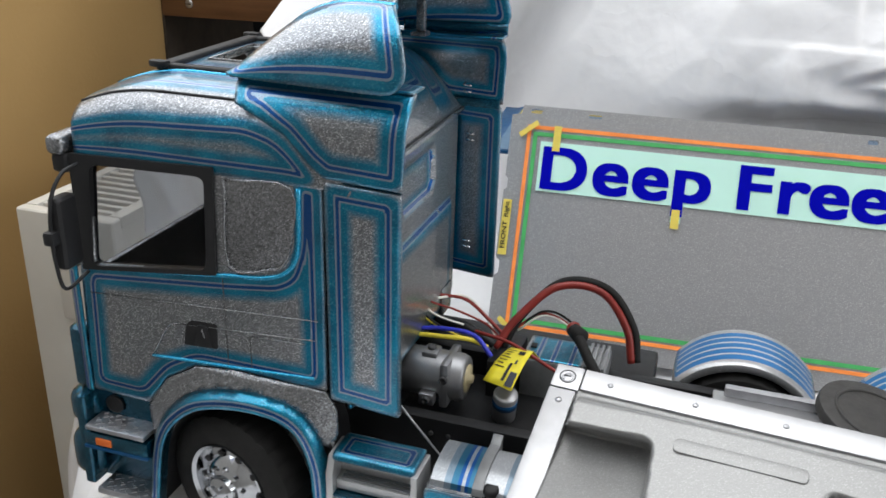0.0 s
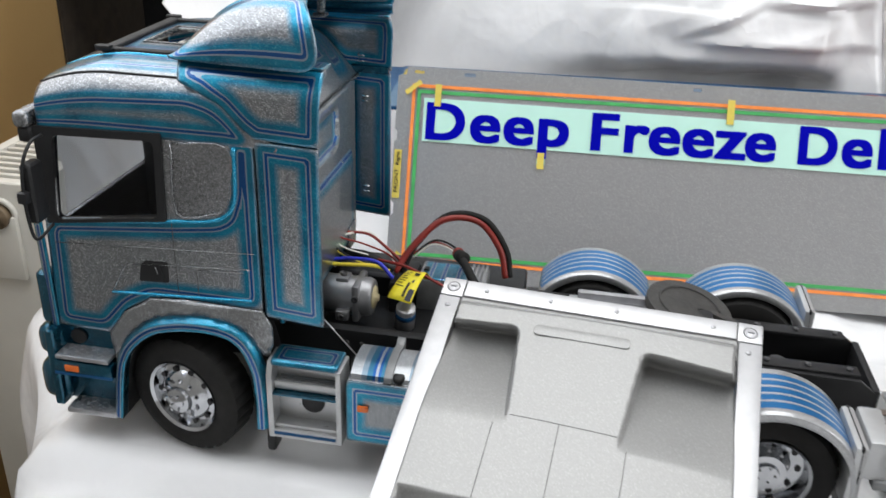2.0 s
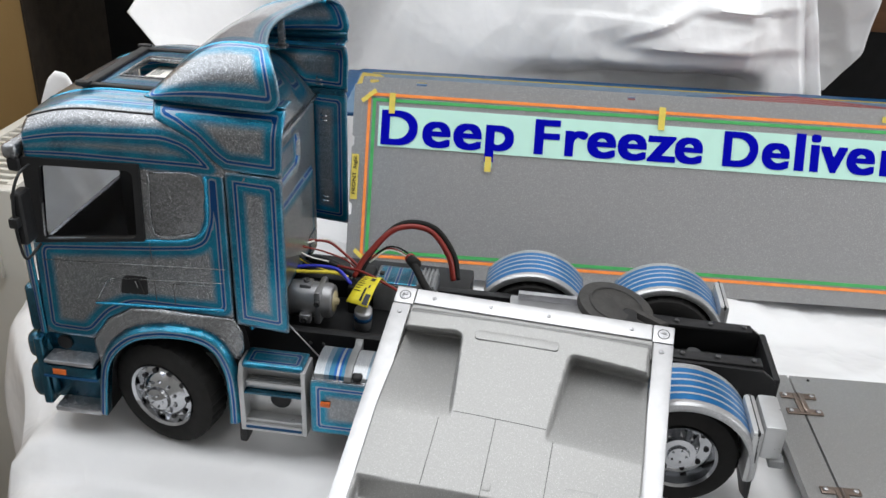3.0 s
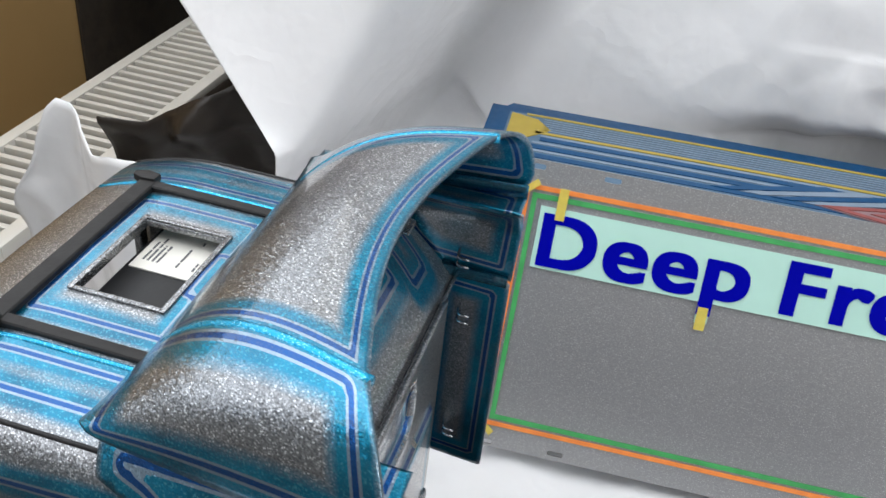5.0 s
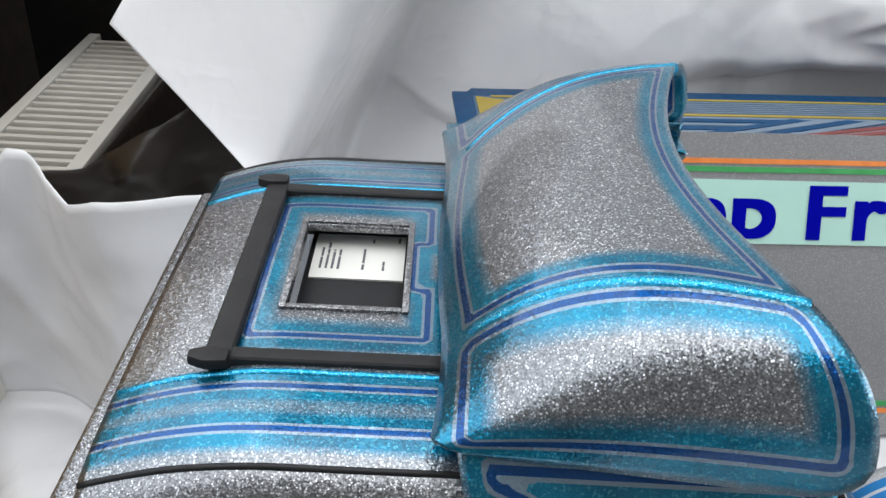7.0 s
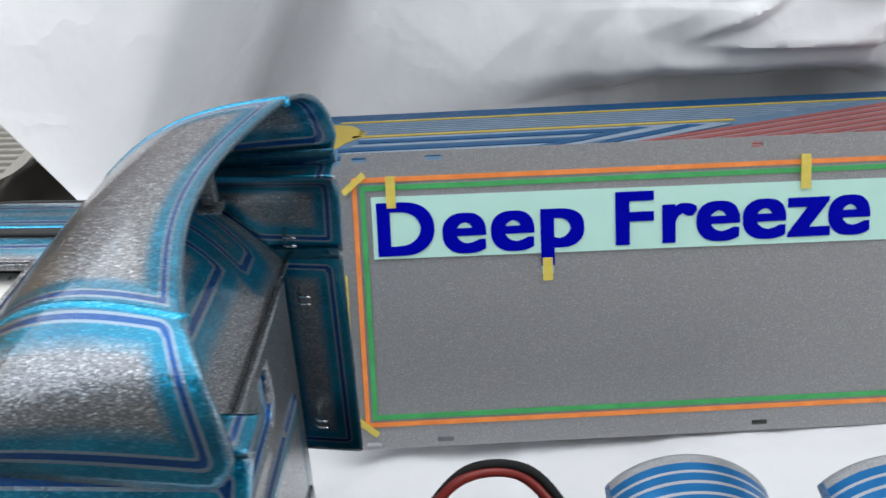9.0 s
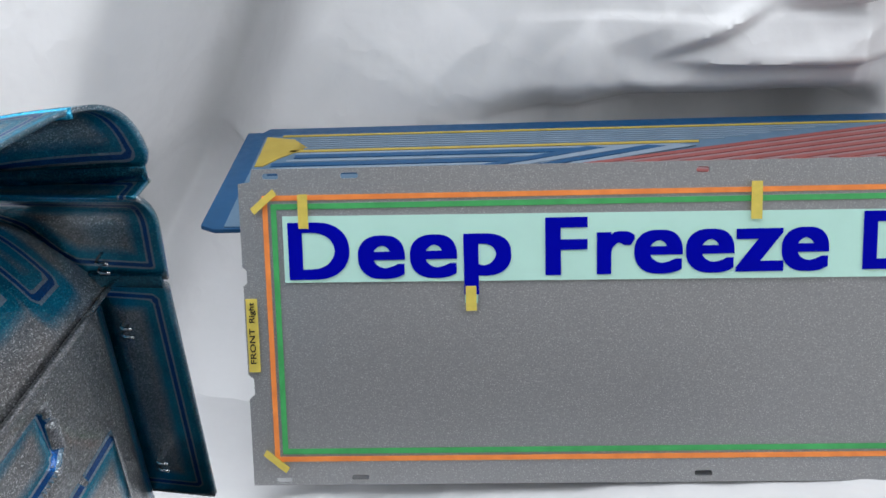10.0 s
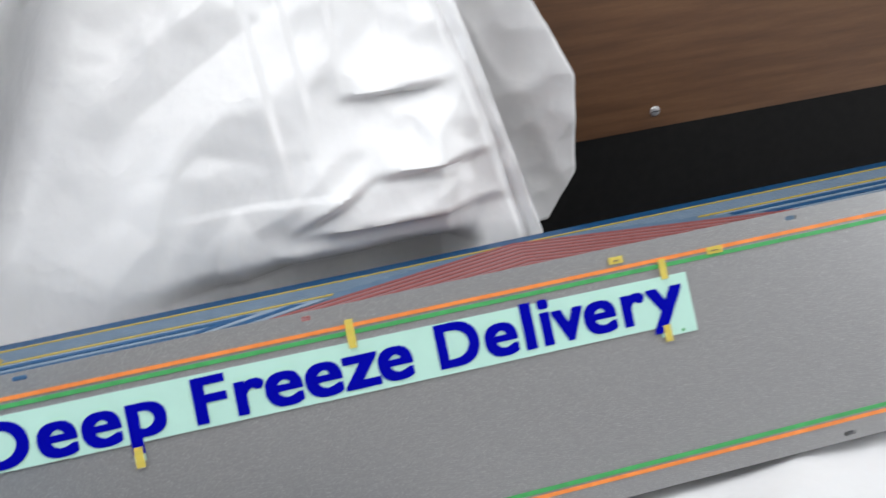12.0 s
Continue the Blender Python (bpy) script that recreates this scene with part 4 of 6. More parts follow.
for near in (True, False):
    on = flank(near)
    side = sheet("cab_side", CAB_SIDE, on, M_CANDY, truck, [WINDOW], [DOOR_FIELD], 0.0022, 0.0022, "flake-painted cab flank with pinstriped door", -1.0 if near else 1.0)
    # quarter panel recess behind the door window, with its rim
    part("quarter_panel", prism(rounded([(0.0015, 0.1685), (0.0280, 0.1710), (0.0345, 0.1755), (0.0385, 0.1855), (0.0400, 0.2165), (0.0015, 0.2165)], 0.003), lambda x, z: on(x, z) + Vector((0, -0.0004 if near else 0.0004, 0)), 0.0012 if near else -0.0012, 0.0005), M_SILVER, truck, "plain silver quarter panel")
    part("quarter_rim", tube([on(x, z) + Vector((0, -0.0006 if near else 0.0006, 0)) for x, z in ((0.0035, 0.2150), (0.0030, 0.1705), (0.0275, 0.1730), (0.0332, 0.1770), (0.0367, 0.1862), (0.0380, 0.2150), (0.0035, 0.2150))], 0.0007, 6, None, 4), M_SILVER, truck)
    # black window frame and pane
    bm = bmesh.new()
    out = rounded([(-0.0835, 0.1550), (-0.0040, 0.1645), (-0.0020, 0.2204), (-0.0835, 0.2180)], 0.0015)
    inn = rounded([(-0.0775, 0.1580), (-0.0095, 0.1662), (-0.0070, 0.2152), (-0.0715, 0.2135)], 0.0050)
    yy = (lambda k: -0.0016 + k) if near else (lambda k: W + 0.0016 - k)
    a = [bm.verts.new((x, yy(0), z)) for x, z in out]
    b = [bm.verts.new((x, yy(0), z)) for x, z in inn]
    c = [bm.verts.new((x, yy(0.006), z)) for x, z in inn]
    d = [bm.verts.new((x, yy(0.003), z)) for x, z in out]
    for i in range(len(inn)):
        bm.faces.new((a[i - 1], a[i], b[i], b[i - 1])), bm.faces.new((b[i - 1], b[i], c[i], c[i - 1])), bm.faces.new((d[i - 1], d[i], a[i], a[i - 1]))
    bmesh.ops.recalc_face_normals(bm, faces=bm.faces)
    fr = part("window_frame", bm, M_BLACK, truck, "black window frame")
    pane = part("pane", prism(inn, lambda x, z: Vector((x, yy(0.003), z)), 0.0008 if near else -0.0008, 0), M_GLASS, fr, "clear side window pane", 0)
    pane.visible_shadow = False
    # character lines pressed into the door; the thick one is a painted highlight
    k = -0.0002 if near else W + 0.0002
    for line, r in (([(-0.047, 0.1105), (-0.036, 0.1295), (-0.030, 0.1325)], 0.0006), ([(-0.030, 0.1325), (0.048, 0.1375)], 0.0004), ([(-0.047, 0.1105), (-0.02, 0.1120), (0.010, 0.1135), (0.047, 0.1158)], 0.0013), ([(-0.082, 0.1415), (0.050, 0.1485)], 0.0004), ([(0.012, 0.133), (0.042, 0.1345)], 0.0004)):
        part("crease", tube([(x, k, z) for x, z in line], r * 0.8, 6, None, 5, len(line) > 2), M_LIT_EDGE if r > 0.0008 else M_SILVER, truck)
    for line in ([(-0.0015, 0.1135), (-0.0015, 0.1630)], [(0.0120, 0.1330), (0.0120, 0.1150)]):
        part("door_seam", tube([(x, k, z) for x, z in line], 0.00025, 5, None, 2, False), M_DARKGREY, truck)
    # lower edge of the windows, its highlight painted in bright blue
    part("window_ledge", tube([(-0.084, k, 0.1560), (-0.04, k, 0.1605), (0.0, k, 0.1648), (0.022, k, 0.1672), (0.033, k, 0.1715), (0.0395, k, 0.180), (0.0412, k, 0.192), (0.0418, k, 0.2155)], 0.0012, 8), M_LIT_EDGE, truck, "ledge under the windows with its highlight painted bright blue")
    # door handle in its recess
    part("door_handle", prism(rounded([(-0.0275, 0.1205), (-0.0070, 0.1215), (-0.0065, 0.1365), (-0.0225, 0.1360), (-0.0255, 0.132)], 0.002), lambda x, z: Vector((x, k, z)), 0.0018 if near else -0.0018), M_BLACK, truck, "black recessed door handle")
    part("handle_grip", prism([(-0.0205, 0.1228), (-0.0095, 0.1228), (-0.0130, 0.1345), (-0.0172, 0.1345)], lambda x, z: Vector((x, k - (0.0015 if near else -0.0015), z)), 0.0028 if near else -0.0028, 0.0008), M_BLACK, truck, "black door grip")
    part("grip_edge", tube([(-0.0138, k - (0.0032 if near else -0.0032), 0.1335), (-0.0125, k - (0.0032 if near else -0.0032), 0.1290)], 0.0003, 6, None, 2, False), M_GREY, truck)
    # side deflector behind the door
    DF = rounded([(0.0560, 0.1065), (0.0930, 0.1035), (0.0925, 0.2190), (0.0550, 0.2205)], 0.002)
    sheet("side_deflector", DF, flank(near, 0.001), M_CANDY, truck, (), [[(0.0605, 0.1115), (0.0885, 0.1090), (0.0880, 0.2140), (0.0597, 0.2155)]], 0.0022, 0.0018, "flake-painted side deflector with blue border", -1.0 if near else 1.0)
    part("deflector_joint", box(0.0560, 0.0915, 0.0006 if near else W - 0.0030, 0.0030 if near else W - 0.0006, 0.2180, 0.2235, 0.0005), M_CANDYPLAIN, truck, "teal joint between the corner panels")
    # upper rear corner, which leans inward to the spoiler
    UP = [(0.0080, 0.2620), (0.0105, 0.2520), (0.0220, 0.2475), (0.0360, 0.2405), (0.0470, 0.2285), (0.0550, 0.2225), (0.0928, 0.2205), (0.0945, 0.2625)]

    def lean(x, z, near=near):
        q = 0.0125 * max(0.0, (z - 0.243) / 0.0195) ** 2.0
        return Vector((x, q - 0.0015 if near else W + 0.0015 - q, z))

    sheet("upper_deflector", UP, lean, M_CANDY, truck, (), [rounded([(0.0135, 0.2595), (0.0150, 0.2540), (0.0245, 0.2510), (0.0390, 0.2430), (0.0500, 0.2315), (0.0570, 0.2265), (0.0890, 0.2250), (0.0905, 0.2590)], 0.002)], 0.0020, 0.0018, "flake-painted upper corner panel", -1.0 if near else 1.0)
    # curved corner between the flank and the windscreen, with upright pinstripes
    sheet("cab_corner", rect(0.0, 0.0175, 0.0800, 0.1560), lambda a, z, near=near: Vector((-0.0885 - 0.0095 * math.sin(min(1.0, a / 0.0175) * math.pi / 2), (0.0003 + 0.0100 * (1 - math.cos(a / 0.0175 * math.pi / 2))) * (1 if near else -1) + (0 if near else W), z)), M_CANDY, truck, (), [rect(0.0018, 0.0060, 0.06, 0.1535), rect(0.0085, 0.0155, 0.06, 0.1535)], 0.0014, 0.0014, "pinstriped corner of the cab", -1.0 if near else 1.0)
    # front corner blade
    part("corner_blade", box(-0.1015, -0.0905, 0 if near else W - 0.012, 0.012 if near else W, 0.080, 0.118, 0.004, segs=3), M_CANDYPLAIN, truck, "teal corner blade")

# roof: one skin from flank to flank
PROFILE = [(0.0, 0.2165), (0.0, 0.2360), (0.0025, 0.2450), (0.0085, 0.2515), (0.0200, 0.2552), (0.045, 0.2570), (0.0885, 0.2580)]
half = smooth_line([(0, y, z) for y, z in PROFILE], 8)
arc = [0.0]
for p, q in zip(half, half[1:]):
    arc.append(arc[-1] + (q - p).length)
HALF = arc[-1]


def roof_at(x, s):
    far = s > HALF
    s2 = 2 * HALF - s if far else s
    y, z = float(np.interp(s2, arc, [p.y for p in half])), float(np.interp(s2, arc, [p.z for p in half]))
    front = max(0.0, (-0.035 - x) / 0.05)
    up = (z - 0.2165) / 0.0415
    z -= 0.013 * front ** 2 * up + 0.0012 * up + 0.041 * up * max(0.0, (x - 0.034) / 0.034) ** 1.6
    return Vector((x, W - y if far else y, z))


def at_y(y):
    return float(np.interp(y, [p.y for p in half if p.z > 0.237], [a for a, p in zip(arc, half) if p.z > 0.237]))


def both(lo, hi, x0, x1):
    return [rect(x0, x1, lo, hi), rect(x0, x1, 2 * HALF - hi, 2 * HALF - lo)]


SB = rounded([(-0.12, 0.0045), (0.0470, 0.0050), (0.0400, 0.0135), (0.0300, 0.0215), (0.0150, 0.0255), (-0.12, 0.0190)], 0.006)
hatch = [(-0.0405, at_y(0.066)), (-0.0060, at_y(0.066)), (-0.0060, 2 * HALF - at_y(0.066)), (-0.0405, 2 * HALF - at_y(0.066))]
roof_loops = [SB, [(x, 2 * HALF - s) for x, s in SB]] + both(at_y(0.0180), at_y(0.0352), -0.12, 0.06) + [[(-0.0500, at_y(0.0515)), (0.0020, at_y(0.0515)), (0.0020, HALF - 0.011), (-0.0030, HALF - 0.011), (-0.0030, HALF + 0.011), (0.0020, HALF + 0.011), (0.0020, 2 * HALF - at_y(0.0515)), (-0.0500, 2 * HALF - at_y(0.0515))]] + [rect(0.018, 0.0545, at_y(0.0425), 2 * HALF - at_y(0.0425))]
sheet("roof", rect(-0.0805, 0.0680, 0.0, 2 * HALF), roof_at, M_CANDY, truck, [hatch], roof_loops, 0.0020, 0.0025, "flake-painted cab roof with lengthwise blue stripes", -1.0)
for near in (True, False):
    s = at_y(0.0098)
    part("roof_seam", tube([roof_at(x, s if near else 2 * HALF - s) for x in (-0.080, -0.06, -0.04, -0.02, 0.0, 0.02)], 0.0009, 6), M_BLACK, truck, "black seam along the roof edge")
# rim inside the hatch
rim = bmesh.new()
for x0, x1, y0, y1 in ((-0.0415, -0.0395, 0.064, W - 0.064), (-0.007, -0.005, 0.064, W - 0.064), (-0.0395, -0.007, 0.064, 0.066), (-0.0395, -0.007, W - 0.066, W - 0.064)):
    box(x0, x1, y0, y1, 0.2535, 0.2574, 0.0004, rim)
part("hatch_rim", rim, M_SILVER, truck, "silver rim round the open roof hatch")
# rails and cross bar
for y in (0.0435, W - 0.0435):
    bm = box(-0.0565, 0.0060, y - 0.0026, y + 0.0026, 0.2535, 0.2574, 0.0014, segs=3)
    part("roof_rail", bm, M_BAR, truck, "black roof rail")
part("cross_bar", box(-0.0570, -0.0495, 0.0400, W - 0.0400, 0.2538, 0.2578, 0.0014, segs=3), M_BAR, truck, "black bar across the roof")
for y, s in ((0.0405, -1), (W - 0.0405, 1)):
    part("bar_foot", prism([(-0.0605, y - 0.0015), (-0.0560, y - 0.0032), (-0.0500, y - 0.0026), (-0.0500, y + 0.0026), (-0.0560, y + 0.0032), (-0.0605, y + 0.0015)], lambda x, yy: Vector((x, yy, 0.2556)), -0.0034, 0.001), M_BAR, truck)

# spoiler on the roof
SL, SV = 0.086, (0.040, 0.135, 0.040)


def spoiler_raw(u, v):
    t = min(1.0, max(0.0, u / SL))
    far = v > SV[0] + SV[1] / 2
    v2 = sum(SV) - v if far else v
    bot = Vector((0.002 + 0.0935 * t, 0.0075 - 0.0105 * t, 0.2625 + 0.0010 * t))
    cre = Vector((0.006 + 0.075 * t, 0.042 - 0.0225 * t ** 1.2, 0.2620 + 0.0353 * (1 - (1 - t) ** 3.1)))
    mid = Vector((0.004 + 0.0637 * t, W / 2, 0.2605 + 0.0362 * (1 - (1 - t) ** 2.8)))
    if v2 <= SV[0]:
        k = v2 / SV[0]
        q = min(1.0, max(0.0, k)) * math.pi / 2
        e = 1 - math.cos(q)
        p = Vector((bot.x + (cre.x - bot.x) * k ** (1 + 0.9 * t), bot.y + (cre.y - bot.y) * (0.94 * e ** 1.7 + 0.06 * k), bot.z + (cre.z - bot.z) * (0.95 * math.sin(q) ** 0.95 + 0.05 * k)))
    else:
        k = (v2 - SV[0]) / (SV[1] / 2)
        a = cre.lerp(mid, k)
        p = Vector((cre.x + (mid.x - cre.x) * math.sin(k * math.pi / 2), a.y, cre.z + (mid.z - cre.z) * math.sin(k * math.pi / 2)))
    return Vector((p.x, W - p.y, p.z)) if far else p


def spoiler_at(u, v):
    """The spoiler's skin with its creases rolled over."""
    r = 0.0085
    p = Vector()
    for k, w in ((-1, 1), (-0.6, 2), (0, 3), (0.6, 2), (1, 1)):
        e = min(max(v + k * r, -1e9), 1e9)
        e = v if v < r or v > sum(SV) - r else e
        p += spoiler_raw(u, e) * (w / 9.0)
    return p


T0, T1, T2 = SV[0], SV[0] + SV[1], sum(SV)
sheet("roof_spoiler", rounded(rect(0, SL, 0, T2), 0.011), spoiler_at, M_CANDY, truck, (), [rounded(rect(0.0045, SL - 0.0045, 0.0045, T0 - 0.002), 0.004), rect(0.0055, SL - 0.0045, T0 + 0.002, T1 - 0.002), rounded(rect(0.0045, SL - 0.0045, T1 + 0.002, T2 - 0.0045), 0.004)], 0.0022, 0.0018, "flake-painted roof spoiler with blue borders", 1.0)

for v, far in ((T0, False), (T1, True)):                          # rolled creases of the spoiler, highlight put into their colour
    line = [spoiler_at(SL * i / 12, v) for i in range(1, 13)]
    part("spoiler_crease", tube([p + Vector((0, 0.0004 if far else -0.0004, 0.0002)) for p in line], 0.0021, 10, None, 3), M_LIT_EDGE, truck, "crease of the spoiler with its highlight painted bright blue")
for near in (True, False):                                        # raised beads along the roof, outside the rails, coloured as ridge highlights
    y = 0.0385 if near else W - 0.0385
    part("roof_bead", tube([roof_at(x, at_y(0.0385) if near else 2 * HALF - at_y(0.0385)) + Vector((0, 0, -0.0006)) for x in (-0.079, -0.06, -0.04, -0.02, 0.0, 0.008)], 0.0013, 8, None, 4), M_LIT_EDGE, truck, "bead along the roof with its highlight painted bright blue")
for near in (True, False):
    s = 1 if near else -1
    sheet("spoiler_ledge", rect(0.004, 0.0935, 0.0, 0.0150), lambda x, e, s=s, near=near: Vector((x, (0.0095 if near else W + 0.0025) + s * e, 0.2630)), M_CANDY, truck, (), [rect(0.008, 0.0900, 0.003, 0.020)], 0.002, 0.0012, "painted ledge under the spoiler", -1.0 if near else 1.0)
sheet("ledge_lip", rect(0.0, 1.0, 0.2620, 0.2690), lambda t, z: Vector((0.030 + 0.0635 * t, W - 0.0058 + 0.0068 * t, z)), M_CANDYPLAIN, truck, (), (), 0.02, 0.0010, "teal upturned edge of the far ledge", 1.0)
# back wall of the cab
BACK = 0.0620
back_out = [(0.004, 0.100), (W - 0.004, 0.100), (W - 0.006, 0.2120), (W - 0.024, 0.2180), (W - 0.030, 0.2180), (0.030, 0.2180), (0.024, 0.2180), (0.006, 0.2120)]
HEX = [(0.0600, 0.1870), (0.0660, 0.1805), (0.1110, 0.1805), (0.1170, 0.1870), (0.1150, 0.2105), (0.0620, 0.2105)]
LOWER = [(0.030, 0.095), (W - 0.030, 0.095), (W - 0.030, 0.1680), (0.030, 0.1680)]


def back_at(y, z):
    """The back wall: a raised middle with a sunk window field, sloped to its edges."""
    e = min(y - 0.001, W - 0.001 - y)
    p = np.array([(y, z)])
    x = BACK + 0.006 * min(1.0, max(0.0, e / 0.018))
    if inside(p, HEX)[0]:
        x -= 0.0030 * min(1.0, float(edge_distance(p, HEX)[0]) / 0.003)
    if inside(p, LOWER)[0]:
        x += 0.0022 * min(1.0, float(edge_distance(p, LOWER)[0]) / 0.003)
    return Vector((x, y, z))


sheet("cab_back", back_out, back_at, M_CANDY, truck, (), [[(0.0055, 0.08), (W - 0.0055, 0.08), (W - 0.0085, 0.30), (0.0085, 0.30)], HEX, LOWER], 0.0024, 0.0022, "flake-painted back wall of the cab with a sunk hexagonal field", 1.0)
for z in (0.124, 0.135, 0.146):
    part("back_rib", box(BACK + 0.0070, BACK + 0.0098, 0.055, W - 0.055, z, z + 0.0022, 0.0010), M_SILVER, truck, "raised rib on the cab's back")
for y in (0.0400, W - 0.0400):
    part("back_crease", tube([(BACK + 0.0062, y, z) for z in (0.170, 0.19, 0.214)], 0.0009, 6, None, 2), M_SILVER, truck)
part("back_bracket", box(BACK + 0.006, BACK + 0.012, 0.126, 0.146, 0.094, 0.113, 0.0025), M_SILVER, truck, "silver bracket at the foot of the cab's back")
for y, z in ((0.112, 0.104), (0.094, 0.102)):
    part("bracket_screw", lathe([(0, 0.0022), (0.0015, 0.0020), (0.0018, 0.001)], (BACK + 0.0075, y, z), (1, 0, 0), 12), M_BLACK, truck)
for y in (0.0465, W - 0.0465):                                    # short posts that hang from the spoiler
    post = part("spoiler_post", box(0.0525, 0.0575, y - 0.0025, y + 0.0025, 0.2690, 0.2920, 0.001), M_SILVER, truck, "short silver post under the spoiler")
    part("post_tab", box(0.0500, 0.0590, y - 0.0040, y + 0.0045, 0.2665, 0.2690, 0.0006), M_SILVER, post)
part("roof_end_bead", tube([roof_at(0.0678, 2 * HALF * i / 24) for i in range(25)], 0.0013, 8, None, 2), M_SILVER, truck, "rounded edge between the roof and the back wall")

# inner black shell, added in place of shade so that the cab is dark inside
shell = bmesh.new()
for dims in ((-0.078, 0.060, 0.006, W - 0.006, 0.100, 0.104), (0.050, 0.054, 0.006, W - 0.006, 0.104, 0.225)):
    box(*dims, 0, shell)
part("cab_interior", shell, M_BLACK, truck, "black lining added to hold the shade inside the cab")
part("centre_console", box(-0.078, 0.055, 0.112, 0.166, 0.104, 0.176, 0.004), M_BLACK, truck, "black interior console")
part("receiver_box", box(-0.0395, -0.0040, 0.060, 0.1230, 0.2000, 0.2472, 0.001), M_BLACK, truck, "black electronics box under the hatch")
part("front_wall", box(-0.088, -0.084, 0.006, W - 0.006, 0.080, 0.150, 0.001, box(-0.0865, -0.083, 0.004, 0.010, 0.150, 0.220, 0.0005, box(-0.0865, -0.083, W - 0.010, W - 0.004, 0.150, 0.220, 0.0005))), M_SILVER, truck)
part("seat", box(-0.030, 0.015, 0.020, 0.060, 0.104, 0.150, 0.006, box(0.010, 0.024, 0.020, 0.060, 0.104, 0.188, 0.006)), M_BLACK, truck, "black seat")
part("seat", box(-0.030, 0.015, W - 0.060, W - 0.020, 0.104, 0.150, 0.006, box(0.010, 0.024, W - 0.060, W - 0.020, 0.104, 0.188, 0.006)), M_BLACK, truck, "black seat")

# sun visor and mirror
vis = part("sun_visor", box(-0.0945, -0.0840, -0.005, W + 0.005, 0.2165, 0.2270, 0.0042, segs=4), M_SILVER, truck, "silver sun visor over the windscreen")
# The visor's unlit lower part, its shade put into a black piece.
part("visor_underside", box(-0.0930, -0.0835, -0.0035, W + 0.0035, 0.2075, 0.2175, 0.003, segs=3), M_BLACK, vis, "underside of the visor with its shade painted black")
for near in (True, False):
    s = 1 if near else -1
    y0 = -0.004 if near else W + 0.004
    mirror = part("mirror", box(-0.0830, -0.0750, min(y0 - s * 0.018, y0 - s * 0.004), max(y0 - s * 0.018, y0 - s * 0.004), 0.1630, 0.2010, 0.0035, segs=3), M_BLACK, truck, "black wing mirror")
    part("mirror_arm", tube([(-0.076, y0, 0.2140), (-0.0775, y0 - s * 0.010, 0.2120), (-0.0790, y0 - s * 0.0175, 0.2020), (-0.0805, y0 - s * 0.0195, 0.1850), (-0.0805, y0 - s * 0.0190, 0.1650), (-0.0800, y0 - s * 0.0150, 0.1520), (-0.078, y0, 0.1560)], 0.0010, 8), M_BLACK, mirror, "bent wire mirror arm")
    part("mirror_clamp", box(-0.0835, -0.0770, min(y0 - s * 0.023, y0 - s * 0.016), max(y0 - s * 0.023, y0 - s * 0.016), 0.1775, 0.1850, 0.002), M_BLACK, mirror)

# bumper with its steps and lamps
part("bumper", box(-0.1065, -0.0880, -0.004, W + 0.004, 0.0560, 0.0790, 0.0095, segs=5), M_CANDYPLAIN, truck, "teal upper bumper")
part("lower_bumper", box(-0.1085, -0.0860, -0.006, W + 0.006, 0.0210, 0.0530, 0.0120, segs=5), M_CANDYPLAIN, truck, "teal lower bumper")
for near in (True, False):
    a, b = (-0.010, 0.020) if near else (W - 0.020, W + 0.010)
    f = -0.0105 if near else W + 0.0105
    q = 1 if near else -1
    part("bumper_cheek", box(-0.0930, -0.0500, min(f + q * 0.014, f + q * 0.024), max(f + q * 0.014, f + q * 0.024), 0.0200, 0.0790, 0.002), M_CANDYPLAIN, truck)
    part("bumper_post", box(-0.0965, -0.0895, min(f + q * 0.002, f + q * 0.020), max(f + q * 0.002, f + q * 0.020), 0.0210, 0.0800, 0.0025, segs=3), M_CANDYPLAIN, truck, "teal upright bumper post")
    part("bumper_band", box(-0.0910, -0.0500, min(f, f + q * 0.020), max(f, f + q * 0.020), 0.0480, 0.0590, 0.002), M_CANDYPLAIN, truck, "teal band with orange marker")
    part("band_line", box(-0.0910, -0.0500, min(f - q * 0.0006, f + q * 0.002), max(f - q * 0.0006, f + q * 0.002), 0.0485, 0.0505, 0.0006), M_D_BLUE, truck)
    st = part("step_plate", box(-0.0885, -0.0510, min(f - q * 0.001, f + q * 0.020), max(f - q * 0.001, f + q * 0.020), 0.0610, 0.0640, 0.0008), M_STEEL, truck, "grey chequered step plate")
    low = part("step_plate", box(-0.0860, -0.0500, min(f - q * 0.001, f + q * 0.020), max(f - q * 0.001, f + q * 0.020), 0.0185, 0.0225, 0.0008), M_STEEL, truck, "grey chequered step plate")
    for i in range(9):
        for j in range(4):
            for who, z, x0 in ((st, 0.0638, -0.0875), (low, 0.0223, -0.0850)):
                cx, cy = x0 + i * 0.0040 + 0.002 * (j % 2), f + q * (0.0015 + j * 0.0036)
                part("tread_stud", box(cx, cx + 0.0026, cy - 0.0005, cy + 0.0005, z, z + 0.0007, 0, m=Matrix.Translation((cx, cy, 0)) @ Matrix.Rotation(radians(38 if (i + j) % 2 else -38), 4, "Z") @ Matrix.Translation((-cx, -cy, 0))), M_STEEL, who)
    part("marker_lamp", box(-0.0830, -0.0730, f - 0.001, f + 0.001, 0.0520, 0.0565, 0.0007), M_ORANGE, truck, "orange side marker lamp")
    part("tow_recess", lathe([(0, 0.0055), (0.0015, 0.0055), (0.0015, 0.0045)], (-0.078, f + q * 0.0138, 0.0715), (0, -1 if near else 1, 0), 20), M_BLACK, truck)

